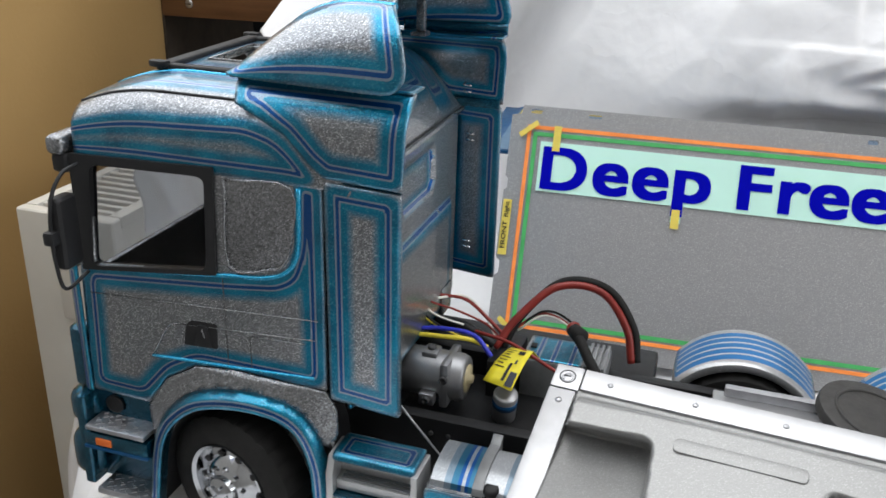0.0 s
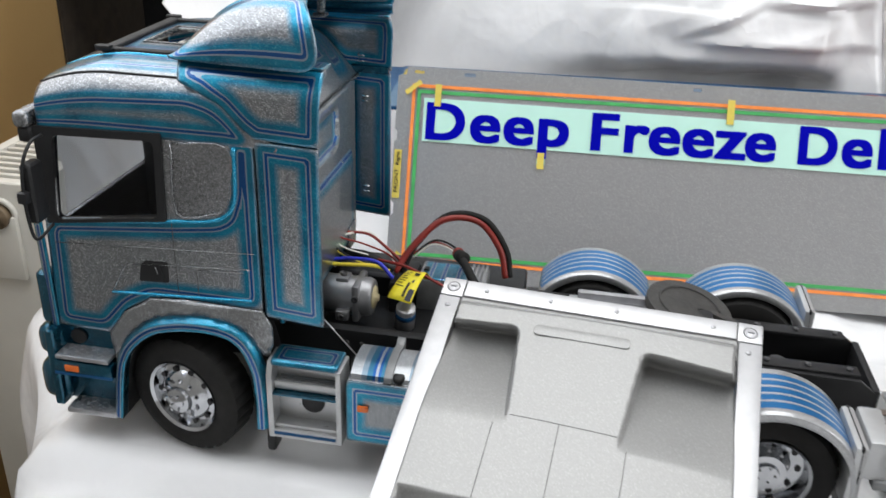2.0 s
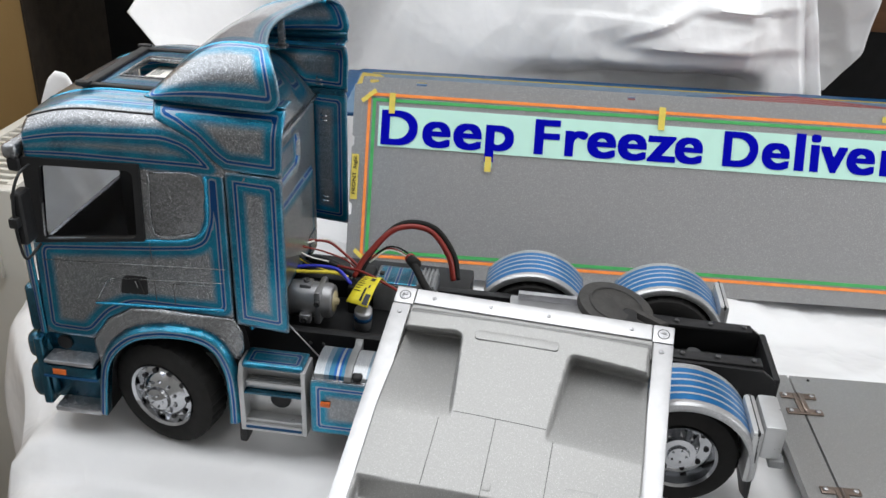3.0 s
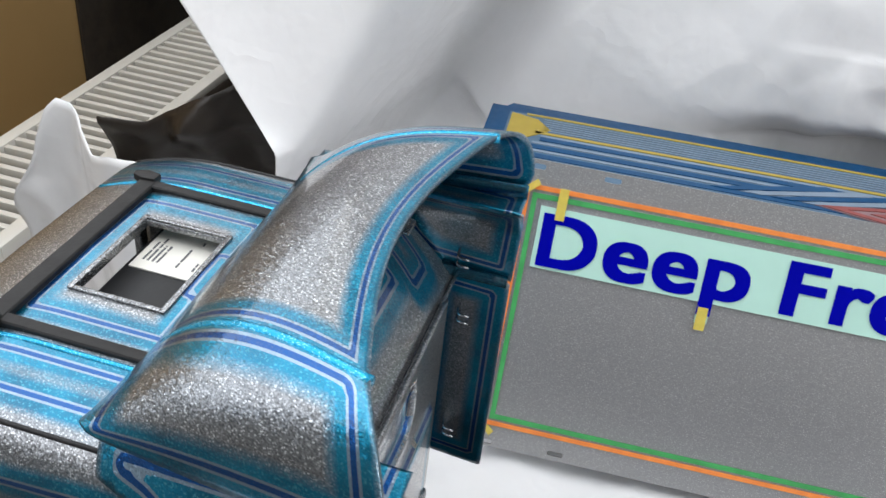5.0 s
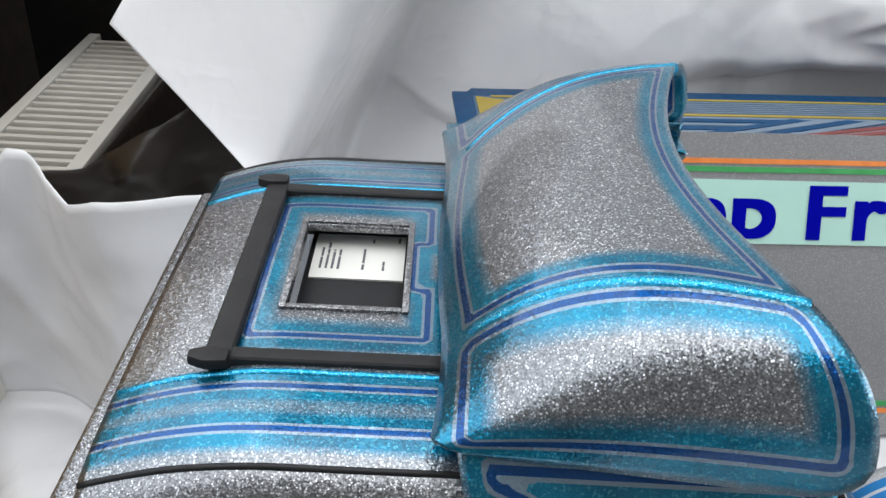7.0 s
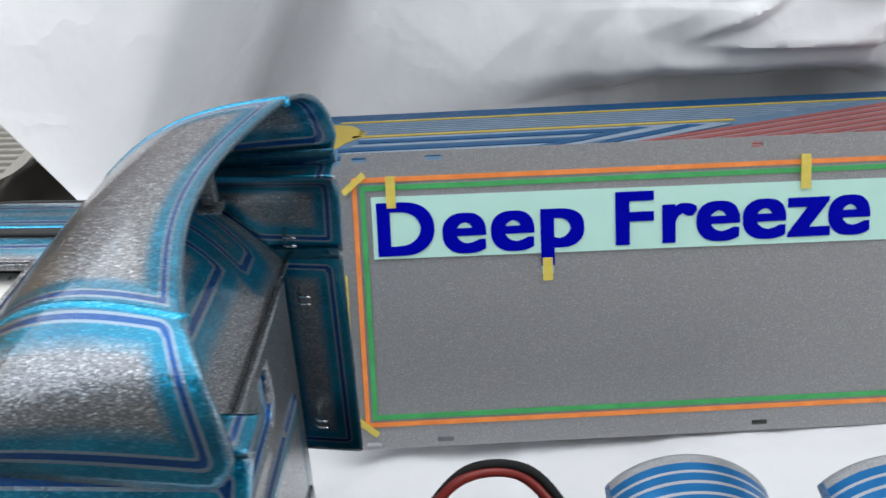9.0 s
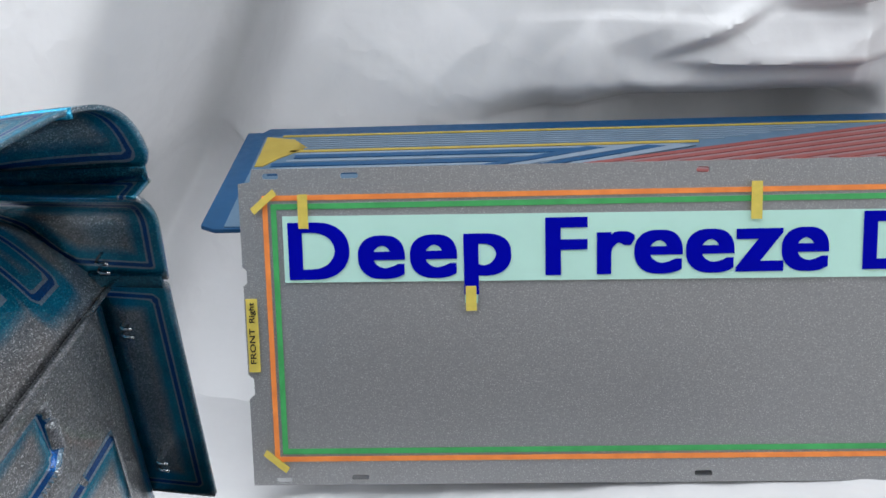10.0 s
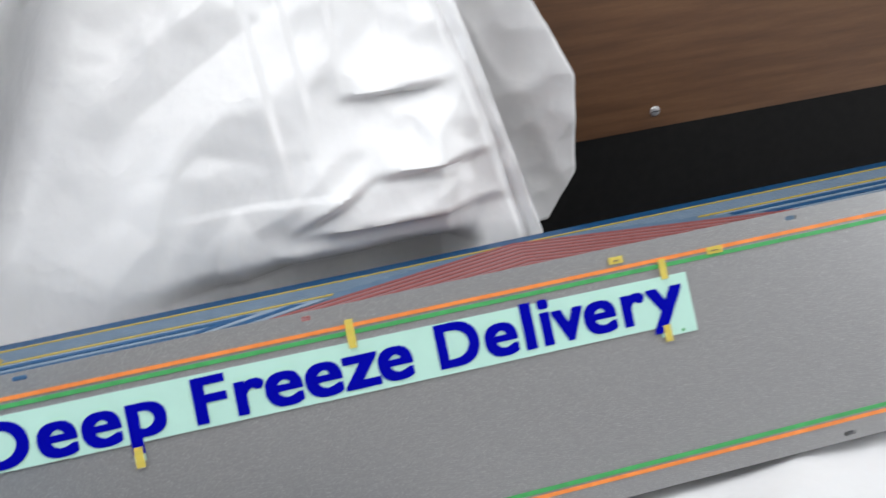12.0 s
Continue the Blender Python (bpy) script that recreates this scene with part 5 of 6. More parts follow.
# front fenders: a narrow flared lip round each arch, and the skirt between it and the cab
ARCH_OUT = [(-0.0545, 0.0200), (-0.0500, 0.0520), (-0.0455, 0.0690), (-0.0365, 0.0835), (-0.0190, 0.0970), (0.0080, 0.1030), (0.0330, 0.1010), (0.0475, 0.0910), (0.0555, 0.0720), (0.0575, 0.0500), (0.0575, 0.0260)]


def curve2(points, n=5):
    return [(p.x, p.y) for p in smooth_line([(x, z, 0) for x, z in points], n)]


def shrink(points, k):
    """The line moved towards the wheel's middle by k metres."""
    out = []
    for i, (x, z) in enumerate(points):
        a, b = Vector(points[max(0, i - 1)]), Vector(points[min(len(points) - 1, i + 1)])
        d = (b - a).normalized()
        out.append((x + d.y * k, z - d.x * k))
    return out


LIP = curve2(ARCH_OUT)
LIP_IN = shrink(LIP, 0.0085)
TOP_X = [-0.060, -0.053, -0.040, -0.021, 0.0, 0.0535, 0.060, 0.064]
TOP_Z = [0.078, 0.0795, 0.0975, 0.1090, 0.1115, 0.1095, 0.098, 0.080]
for near in (True, False):
    s = 1 if near else -1
    y0 = 0.0 if near else W

    def lip_at(x, z, y0=y0, s=s):
        e = float(edge_distance(np.array([(x, z)]), LIP + [(0.0575, -0.3), (-0.0545, -0.3)])[0])
        return Vector((x, y0 - s * (0.0046 + 0.0062 * math.sin(min(1.0, e / 0.0045) * math.pi / 2)), z))

    def skirt_at(x, z, y0=y0, s=s):
        top = float(np.interp(x, TOP_X, TOP_Z))
        low = float(np.interp(x, [p[0] for p in LIP if p[1] > 0.05][:40], [p[1] for p in LIP if p[1] > 0.05][:40]))
        t = min(1.0, max(0.0, (top - z) / max(0.004, top - low)))
        return Vector((x, y0 - s * (0.0008 + 0.0040 * t ** 1.6), z))

    fen = sheet("front_fender", [(-0.0530, 0.0795), (-0.0400, 0.0975), (-0.0210, 0.1090), (0.0, 0.1115), (0.0535, 0.1095), (0.0592, 0.0990), (0.0596, 0.0860), (0.0572, 0.0780)] + [p for p in LIP[::-1] if p[1] > (0.056 if p[0] < 0 else 0.0765)], skirt_at, M_SILVER, truck, (), (), 0.003, 0.002, "flake-painted front fender with blue lip", -1.0 if near else 1.0)
    sheet("fender_lip", LIP + LIP_IN[::-1], lip_at, M_CANDY, fen, (), [shrink(LIP, 0.0034) + [(0.0540, -0.02), (-0.051, -0.02)]], 0.0016, 0.0015, "teal lip with blue lines", -1.0 if near else 1.0)
    bm = bmesh.new()                                              # rolled edge and black liner inside the arch
    a = [bm.verts.new((x, y0 - s * 0.0108, z)) for x, z in LIP_IN]
    b = [bm.verts.new((x, y0 - s * 0.0040, z)) for x, z in LIP_IN]
    for i in range(len(a) - 1):
        bm.faces.new((a[i], a[i + 1], b[i + 1], b[i]))
    part("rolled_edge", bm, M_CANDYPLAIN, fen)
    bm = bmesh.new()
    a = [bm.verts.new((x, y0 - s * 0.0038, z)) for x, z in LIP_IN]
    b = [bm.verts.new((x, y0 + s * 0.0400, z)) for x, z in LIP_IN]
    for i in range(len(a) - 1):
        bm.faces.new((a[i], a[i + 1], b[i + 1], b[i]))
    part("arch_liner", bm, M_BLACK, fen)


# wheels
def tyre_mesh(r, w, tread=True, segs=60):
    """A tyre about the local y axis, its outer face at -w / 2."""
    bm = bmesh.new()
    rim = 0.58 * r
    prof = [(-w * 0.40, rim), (-w * 0.48, rim * 1.12), (-w * 0.50, r * 0.80), (-w * 0.47, r * 0.93), (-w * 0.38, r), (w * 0.38, r), (w * 0.47, r * 0.93), (w * 0.50, r * 0.80), (w * 0.48, rim * 1.12), (w * 0.40, rim)]
    rings = []
    for y, q in prof:
        ring = []
        for i in range(segs * 2):
            a = math.pi * i / segs
            k = q - (0.0009 if tread and q > r * 0.95 and i % 4 == 0 else 0)
            ring.append(bm.verts.new((k * math.cos(a), y, k * math.sin(a))))
        rings.append(ring)
    m = segs * 2
    for a, b in zip(rings, rings[1:]):
        for i in range(m):
            bm.faces.new((a[i], b[i], b[(i + 1) % m], a[(i + 1) % m]))
    for i in range(m):
        bm.faces.new((rings[0][i], rings[0][(i + 1) % m], rings[-1][(i + 1) % m], rings[-1][i]))
    bmesh.ops.recalc_face_normals(bm, faces=bm.faces)
    return bm


def spin(profile, segs=48, bm=None):
    """A body of revolution about the y axis: profile is (y, radius)."""
    bm = bm or bmesh.new()
    rings = [[bm.verts.new((max(r, 1e-5) * math.cos(2 * math.pi * i / segs), y, max(r, 1e-5) * math.sin(2 * math.pi * i / segs))) for i in range(segs)] for y, r in profile]
    for a, b in zip(rings, rings[1:]):
        for i in range(segs):
            bm.faces.new((a[i], a[(i + 1) % segs], b[(i + 1) % segs], b[i]))
    bmesh.ops.recalc_face_normals(bm, faces=bm.faces)
    return bm


def moved(bm, m):
    bmesh.ops.transform(bm, matrix=m, verts=bm.verts)
    return bm


def wheel(m, r, w, rear):
    """A chrome truck wheel at the pose m; its outer face looks along local -y."""
    wh = part("wheel", moved(tyre_mesh(r, w), m), M_RUBBER, truck, "black rubber tyre on a chrome rim")
    f = -w / 2
    R = 0.625 * r
    if rear:
        prof = [(f + 0.002, R * 1.02), (f - 0.0005, R), (f + 0.001, R * 0.93), (f + 0.012, R * 0.88), (f + 0.0135, R * 0.60), (f + 0.010, R * 0.50), (f + 0.004, R * 0.46), (f + 0.0035, R * 0.30), (f + 0.001, R * 0.27), (f + 0.0005, 0)]
    else:
        prof = [(f + 0.002, R * 1.02), (f - 0.0005, R), (f + 0.001, R * 0.93), (f + 0.005, R * 0.89), (f + 0.004, R * 0.72), (f + 0.0005, R * 0.60), (f - 0.001, R * 0.42), (f - 0.002, R * 0.36), (f - 0.005, R * 0.33), (f - 0.0065, R * 0.20), (f - 0.007, 0)]
    rim = part("rim", moved(spin(prof), m), M_CHROME, wh, "polished chrome rim")
    back = part("rim_barrel", moved(spin([(f + 0.014, 0.60 * r), (f + 0.0145, 0)]), m), M_BLACK, wh)
    for i in range(10):
        a = 2 * math.pi * i / 10
        p = Vector((math.cos(a) * R * 0.76, f + (0.0128 if rear else 0.0038), math.sin(a) * R * 0.76))
        part("hole", moved(lathe([(0, 0.0019), (0.0012, 0.0019), (0.0013, 0.001)], p, (0, -1, 0), 12), m), M_BLACK, rim)
        q = Vector((math.cos(a + 0.3) * R * 0.50, f + (0.010 if rear else -0.0005), math.sin(a + 0.3) * R * 0.50))
        part("wheel_nut", moved(lathe([(0, 0.0013), (0.0022, 0.0012), (0.0026, 0.0006)], q, (0, -1, 0), 8), m), M_CHROME, rim)
    for i in range(5):
        a = 2 * math.pi * i / 5
        p = Vector((math.cos(a) * R * 0.2, f - (-0.001 if rear else 0.0066), math.sin(a) * R * 0.2))
        part("hub_screw", moved(lathe([(0, 0.0009), (0.0012, 0.0008)], p, (0, -1, 0), 8), m), M_CHROME, rim)
    return wh


TYRE = 0.0415
STEER = 13
wheel(pose(0.0, 0.0035, TYRE, 0, 0, -STEER), TYRE, 0.024, False)
wheel(pose(0.0, W - 0.0035, TYRE, 0, 0, 180 - STEER), TYRE, 0.024, False)
AX1, AX2 = 0.258, 0.368
for ax in (AX1, AX2):
    wheel(pose(ax, 0.0165, TYRE), TYRE, 0.046, True)
    wheel(pose(ax, W - 0.0165, TYRE, 0, 0, 180), TYRE, 0.046, True)
    part("axle", lathe([(0, 0.004), (W - 0.07, 0.004)], (ax, 0.035, TYRE), (0, 1, 0), 12), M_DARKGREY, truck)
part("axle", lathe([(0, 0.004), (W - 0.05, 0.004)], (0, 0.025, TYRE), (0, 1, 0), 12), M_DARKGREY, truck)


# rear fenders: arched strips with blue lines
def rear_fender(ax, y0, y1, a0, a1, r=0.0500):
    n = 26
    bm = bmesh.new()
    lay = bm.verts.layers.float.new("v")
    cross = [(0.0, -0.0045), (0.02, -0.0010), (0.06, 0.0), (0.5, 0.0006), (0.94, 0.0), (0.98, -0.0010), (1.0, -0.0045)]
    fine = [i / 40 for i in range(41)]
    rows = []
    for i in range(n + 1):
        a = radians(a0 + (a1 - a0) * i / n)
        row = []
        for k in fine:
            dz = float(np.interp(k, [c[0] for c in cross], [c[1] for c in cross]))
            v = bm.verts.new((ax - (r + dz) * math.cos(a), y0 + (y1 - y0) * k, TYRE + (r + dz) * math.sin(a)))
            v[lay] = k if 34 < a0 + (a1 - a0) * i / n < 146 else 0.0
            row.append(v)
        rows.append(row)
    for a, b in zip(rows, rows[1:]):
        for j in range(40):
            bm.faces.new((a[j], a[j + 1], b[j + 1], b[j]))
    bmesh.ops.recalc_face_normals(bm, faces=bm.faces)
    ob = part("rear_fender", bm, M_FENDER, truck, "arched silver rear fender with blue lines")
    s = ob.modifiers.new("thickness", "SOLIDIFY")
    s.thickness, s.offset = 0.002, 0
    return ob


for ax in (AX1, AX2):
    rear_fender(ax, -0.014, 0.036, 30, 150 if ax == AX1 else 188)
    rear_fender(ax, W - 0.036, W + 0.012, 32, 148 if ax == AX1 else 180, 0.0480)

# tail: fender end, lamp block and mudflap
for near in (True, False):
    a, b = (-0.014, 0.030) if near else (W - 0.030, W + 0.014)
    part("fender_end", box(0.4100, 0.4180, a, b, 0.0330, 0.0760, 0.003, m=pose(0, 0, 0, 0, 0, 0)), M_SMOOTH, truck, "silver fender end")
    if near:
        lamp = part("tail_lamp", box(0.4190, 0.4335, a + 0.006, b, 0.0500, 0.0770, 0.003), M_SMOOTH, truck, "silver tail lamp block")
        part("lamp_lip", box(0.4260, 0.4360, a + 0.004, b - 0.004, 0.0450, 0.0510, 0.0012), M_GREY, lamp)
    part("mudflap", prism([(a, 0.018), (a + 0.018, 0.010), (b, 0.018), (b, 0.076), (a, 0.076)], lambda y, z: Vector((0.4130 + (0.076 - z) * 0.04, y, z)), -0.0022), M_BLACK, truck, "black pointed mudflap")

# chassis
for y in (0.0480, W - 0.0480):
    part("chassis_rail", box(-0.050, 0.330, y - 0.004, y + 0.004, 0.0480, 0.0760, 0.001), M_BLACK, truck, "black chassis rail")
for y, inward in ((0.0650, 1), (W - 0.0550, -1)):                 # the narrower rear end: web, upper flange, bolts
    tail = part("rear_rail", prism([(0.325, 0.0480), (0.4405, 0.0400), (0.4405, 0.0660), (0.4300, 0.0740), (0.325, 0.0760)], lambda x, z, y=y: Vector((x, y, z)), 0.0035 * -inward, 0.0006), M_BLACK, truck, "black rear rail with a slanted end")
    part("rail_flange", box(0.325, 0.4300, min(y, y + inward * 0.011), max(y, y + inward * 0.011), 0.0738, 0.0764, 0.0006), M_BLACK, tail)
    for bx in (0.345, 0.372, 0.398, 0.424):
        part("rail_bolt", lathe([(0, 0.0021), (0.0018, 0.0019), (0.0022, 0.001)], (bx, y + inward * 0.0055, 0.0762), (0, 0, 1), 10), M_DARKGREY, tail)
for x in (0.06, 0.19, 0.305):
    part("cross_member", box(x, x + 0.008, 0.050, W - 0.050, 0.0500, 0.0740, 0.001), M_BLACK, truck)
part("end_beam", box(0.4385, 0.4435, 0.0620, W - 0.0520, 0.0400, 0.0680, 0.0012), M_BLACK, truck, "black beam across the chassis end")
part("chassis_deck", box(0.330, 0.4380, 0.0680, W - 0.0580, 0.0440, 0.0500, 0.001), M_BLACK, truck, "black deck between the rails")
part("deck_post", lathe([(0, 0.0055), (0.014, 0.0055), (0.0145, 0.0040)], (0.385, 0.0950, 0.0500), (0, 0, 1), 18), M_DARKGREY, truck, "grey post on the rear deck")
part("deck_post", lathe([(0, 0.0016), (0.020, 0.0016)], (0.362, 0.1010, 0.0500), (0, 0, 1), 10), M_RED, truck, "thin red post on the rear deck")
for bx, by in ((0.350, 0.083), (0.402, 0.080), (0.420, 0.104), (0.400, 0.112)):
    part("deck_bolt", lathe([(0, 0.0022), (0.003, 0.0020), (0.0034, 0.001)], (bx, by, 0.0498), (0, 0, 1), 10), M_DARKGREY, truck)
part("gearbox", box(0.060, 0.200, 0.053, W - 0.053, 0.020, 0.062, 0.004), M_BLACK, truck)
part("under_tray", box(-0.08, 0.44, 0.052, W - 0.052, 0.040, 0.046, 0.002), M_BLACK, truck)
for x in (0.095, 0.105, 0.130, 0.150, 0.165):
    part("bolt", lathe([(0, 0.0014), (0.001, 0.0012)], (x, 0.0438, 0.067), (0, -1, 0), 10), M_DARKGREY, truck)

# fifth wheel on its silver carrier
part("fifth_wheel_plate", box(0.240, 0.352, 0.064, W - 0.058, 0.0795, 0.0830, 0.001), M_ALU, truck, "bare metal carrier plate")
part("carrier_window", box(0.283, 0.300, 0.078, 0.098, 0.0826, 0.0836, 0.0003), M_BLACK, truck)
part("rack", box(0.246, 0.318, 0.1130, 0.1185, 0.0828, 0.0885, 0.001), M_STEEL, truck, "perforated metal rack")
fw = [(0.030 * math.cos(radians(a)), 0.030 * math.sin(radians(a))) for a in range(20, 341, 8)]
fw = fw + [(0.041, -0.0115), (0.036, -0.004), (0.008, -0.0035), (0.006, 0.0), (0.008, 0.0035), (0.036, 0.004), (0.041, 0.0115)]
FWM = pose(0.322, 0.1000, 0.0950, 0, 12, -22)
part("fifth_wheel", prism(fw, lambda x, y: FWM @ Vector((x, y, 0)), 0.0065, 0.0014), M_COUPLING, truck, "black fifth wheel coupling plate with slot")
part("relief_ring", tube([FWM @ Vector((0.021 * math.cos(radians(a)), 0.021 * math.sin(radians(a)), 0.0002)) for a in range(25, 340, 9)], 0.0009, 6, None, 2), M_COUPLING, truck)
part("pedestal", box(0.306, 0.338, 0.075, 0.125, 0.0828, 0.0925, 0.003), M_BLACK, truck)

# motor, steering gear and electronics behind the cab
part("motor", lathe([(0, 0.0120), (0.002, 0.0138), (0.037, 0.0138), (0.0385, 0.0128), (0.0395, 0.0128), (0.0405, 0.0115), (0.0405, 0.006)], (0.0645, 0.0780, 0.0845), (1, 0, 0), 36), M_MOTOR, truck, "grey cylindrical drive motor")
part("motor_end", lathe([(0, 0.0085), (0.0015, 0.0080), (0.002, 0.003), (0.004, 0.0025)], (0.1045, 0.0780, 0.0845), (1, 0, 0), 24), plain("cream_bearing_plastic", (0.45, 0.38, 0.22), 0.45), truck, "cream plastic motor end")
part("motor_boss", box(0.0790, 0.0880, 0.0720, 0.0830, 0.0960, 0.1000, 0.0012), M_MOTOR, truck)
part("motor_bracket", box(0.0920, 0.0975, 0.0640, 0.0920, 0.0700, 0.0985, 0.0025), M_MOTOR, truck, "grey motor clamp")
part("motor_lug", box(0.0815, 0.0905, 0.0600, 0.0660, 0.0730, 0.0800, 0.001), M_STEEL, truck)
for bx, by, bz, ax in ((0.0835, 0.0775, 0.0998, (0, 0, 1)), (0.0860, 0.0602, 0.0765, (0, -1, 0)), (0.0950, 0.0645, 0.0890, (0, -1, 0)), (0.1100, 0.1080, 0.0880, (0, 0, 1))):
    part("socket_bolt", lathe([(0, 0.0024), (0.0022, 0.0024), (0.0024, 0.0014), (0.0010, 0.0012), (0.0010, 0.0002)], (bx, by, bz), ax, 16), M_DARKGREY, truck, "dark socket head bolt")


def on_sticker(a, b, h=0.0):
    """Lays a, b (0 to 1 across and down) on the bent sticker."""
    p = Vector((0.1247, 0.1002, 0.0970)).lerp(Vector((0.1382, 0.1003, 0.0970)), a)
    q = Vector((0.1161, 0.0709, 0.0900)).lerp(Vector((0.1339, 0.0649, 0.0900)), a)
    return p.lerp(q, b) + Vector((0, 0.002, 0.0025)) * (4 * b * (1 - b)) + Vector((0, -0.1, 1)) * h


def sticker_patch(a0, a1, b0, b1, h):
    bm = bmesh.new()
    rows = [[bm.verts.new(on_sticker(a0 + (a1 - a0) * i / 4, b0 + (b1 - b0) * j / 8, h)) for i in range(5)] for j in range(9)]
    for p, q in zip(rows, rows[1:]):
        for i in range(4):
            bm.faces.new((p[i], q[i], q[i + 1], p[i + 1]))
    return bm


stick = part("sticker", sticker_patch(0, 1, 0, 1, 0.0), M_YELLOW, truck, "yellow warning sticker with black print")
stick.modifiers.new("thickness", "SOLIDIFY").thickness = 0.0003
part("sticker_fold", prism([(0, 0), (1, 0), (1.02, 1), (0.02, 1)], lambda a, b: Vector((0.1247 + 0.0135 * a + 0.003 * b, 0.1004 + 0.006 * b, 0.0968 - 0.008 * b)), 0.0004, 0), M_YELLOW, stick)
for i in range(7):
    part("print_bar", sticker_patch(0.06, 0.40 - 0.05 * (i % 3), 0.16 + 0.085 * i, 0.185 + 0.085 * i, 0.0005), M_BLACK, stick, "", 0)
for a0, a1, b0, b1 in ((0.52, 0.62, 0.55, 0.92), (0.70, 0.95, 0.72, 0.98), (0.55, 0.80, 0.15, 0.28), (0.66, 0.74, 0.45, 0.55)):
    part("print_bar", sticker_patch(a0, a1, b0, b1, 0.0005), M_BLACK if a0 < 0.65 else M_SLOT, stick, "", 0)
part("capacitor", lathe([(0, 0.0070), (0.018, 0.0070), (0.0188, 0.006), (0.0188, 0.002)], (0.1270, 0.0790, 0.0640), (0.10, -0.25, 0.9), 24), M_ALU, truck, "silver capacitor with blue band")
part("capacitor_band", lathe([(0.010, 0.0072), (0.0145, 0.0072)], (0.1270, 0.0790, 0.0640), (0.10, -0.25, 0.9), 24), M_D_BLUE, truck)
EB = part("electronics_box", box(0.1290, 0.1795, 0.1085, 0.1390, 0.0600, 0.0865, 0.002), M_GREY, truck, "silver electronics box with blue stripes")
sheet("box_lid", rounded(rect(0.1300, 0.1650, 0.1095, 0.1380), 0.002), lambda x, y: Vector((x, y, 0.0872)), M_CANDY, EB, (), [rect(0.1365, 0.1400, 0.1, 0.15), rect(0.1460, 0.1600, 0.1, 0.15)], 0.002, 0.0006, "", -1.0)
for i in range(4):
    part("rib", box(0.1665 + 0.0033 * i, 0.1685 + 0.0033 * i, 0.1085, 0.1390, 0.0860, 0.0885, 0.0006), M_GREY, EB)
part("socket", box(0.1320, 0.1355, 0.1220, 0.1270, 0.0870, 0.0882, 0.0003), M_BLACK, EB)
part("servo_case", box(0.1100, 0.1270, 0.0990, 0.1400, 0.0560, 0.0860, 0.003), M_BLACK, truck)
part("steering_arm", tube([(0.072, 0.124, 0.094), (0.090, 0.118, 0.096), (0.112, 0.112, 0.090)], 0.0035, 10), M_BLACK, truck)
part("side_box", box(0.060, 0.206, W - 0.048, W - 0.010, 0.0350, 0.0760, 0.003), M_BLACK, truck, "black side box")

# wires
for name, mat, r, pts in (
    ("red_cable", M_RED, 0.0024, [(0.112, 0.112, 0.088), (0.122, 0.124, 0.104), (0.142, 0.138, 0.122), (0.168, 0.142, 0.122), (0.186, 0.136, 0.104), (0.192, 0.130, 0.084)]),
    ("black_cable", M_RUBBER, 0.0024, [(0.116, 0.118, 0.086), (0.124, 0.130, 0.104), (0.145, 0.142, 0.1245), (0.172, 0.144, 0.1235), (0.190, 0.138, 0.104), (0.195, 0.132, 0.084)]),
    ("blue_wire", M_BLUEW, 0.0014, [(0.068, 0.092, 0.103), (0.085, 0.093, 0.1055), (0.104, 0.092, 0.105), (0.117, 0.084, 0.098)]),
    ("yellow_wire", M_YELW, 0.0014, [(0.068, 0.088, 0.1015), (0.086, 0.088, 0.1030), (0.102, 0.090, 0.103), (0.112, 0.094, 0.098)]),
    ("red_wire", M_RED, 0.0011, [(0.100, 0.110, 0.098), (0.122, 0.104, 0.098), (0.145, 0.094, 0.094), (0.168, 0.082, 0.090)]),
    ("white_wire", M_PAPER, 0.0008, [(0.070, 0.120, 0.110), (0.086, 0.134, 0.108), (0.100, 0.132, 0.098), (0.110, 0.122, 0.090)]),
    ("brown_wire", M_RED, 0.0008, [(0.120, 0.130, 0.094), (0.134, 0.140, 0.102), (0.150, 0.140, 0.098), (0.158, 0.134, 0.088)]),
    ("white_wire", M_PAPER, 0.0006, [(0.067, 0.104, 0.121), (0.070, 0.103, 0.113), (0.078, 0.106, 0.106), (0.092, 0.112, 0.100)]),
    ("red_wire", M_RED, 0.0007, [(0.067, 0.108, 0.122), (0.072, 0.108, 0.114), (0.086, 0.114, 0.108), (0.104, 0.118, 0.100), (0.114, 0.118, 0.092)]),
    ("black_wire", M_RUBBER, 0.0007, [(0.067, 0.100, 0.120), (0.072, 0.098, 0.110), (0.084, 0.100, 0.102), (0.100, 0.106, 0.094)]),
    ("yellow_wire", M_YELW, 0.0006, [(0.067, 0.102, 0.120), (0.071, 0.100, 0.108), (0.080, 0.099, 0.103), (0.095, 0.100, 0.098)]),
    ("black_wire", M_RUBBER, 0.0008, [(0.121, 0.131, 0.0945), (0.136, 0.141, 0.1035), (0.152, 0.141, 0.0990), (0.160, 0.135, 0.0880)]),
    ("white_wire", M_PAPER, 0.0007, [(0.122, 0.129, 0.0935), (0.135, 0.139, 0.1010), (0.151, 0.139, 0.0970), (0.159, 0.133, 0.0870)]),
    ("red_wire", M_RED, 0.0011, [(0.070, 0.126, 0.110), (0.088, 0.128, 0.109), (0.104, 0.122, 0.102), (0.118, 0.116, 0.094)]),
    ("connector_lead", M_RUBBER, 0.0032, [(0.158, 0.124, 0.1000), (0.163, 0.116, 0.0990), (0.170, 0.104, 0.0950), (0.180, 0.094, 0.0860)]),
):
    part(name, tube(pts, r, 8), mat, truck)
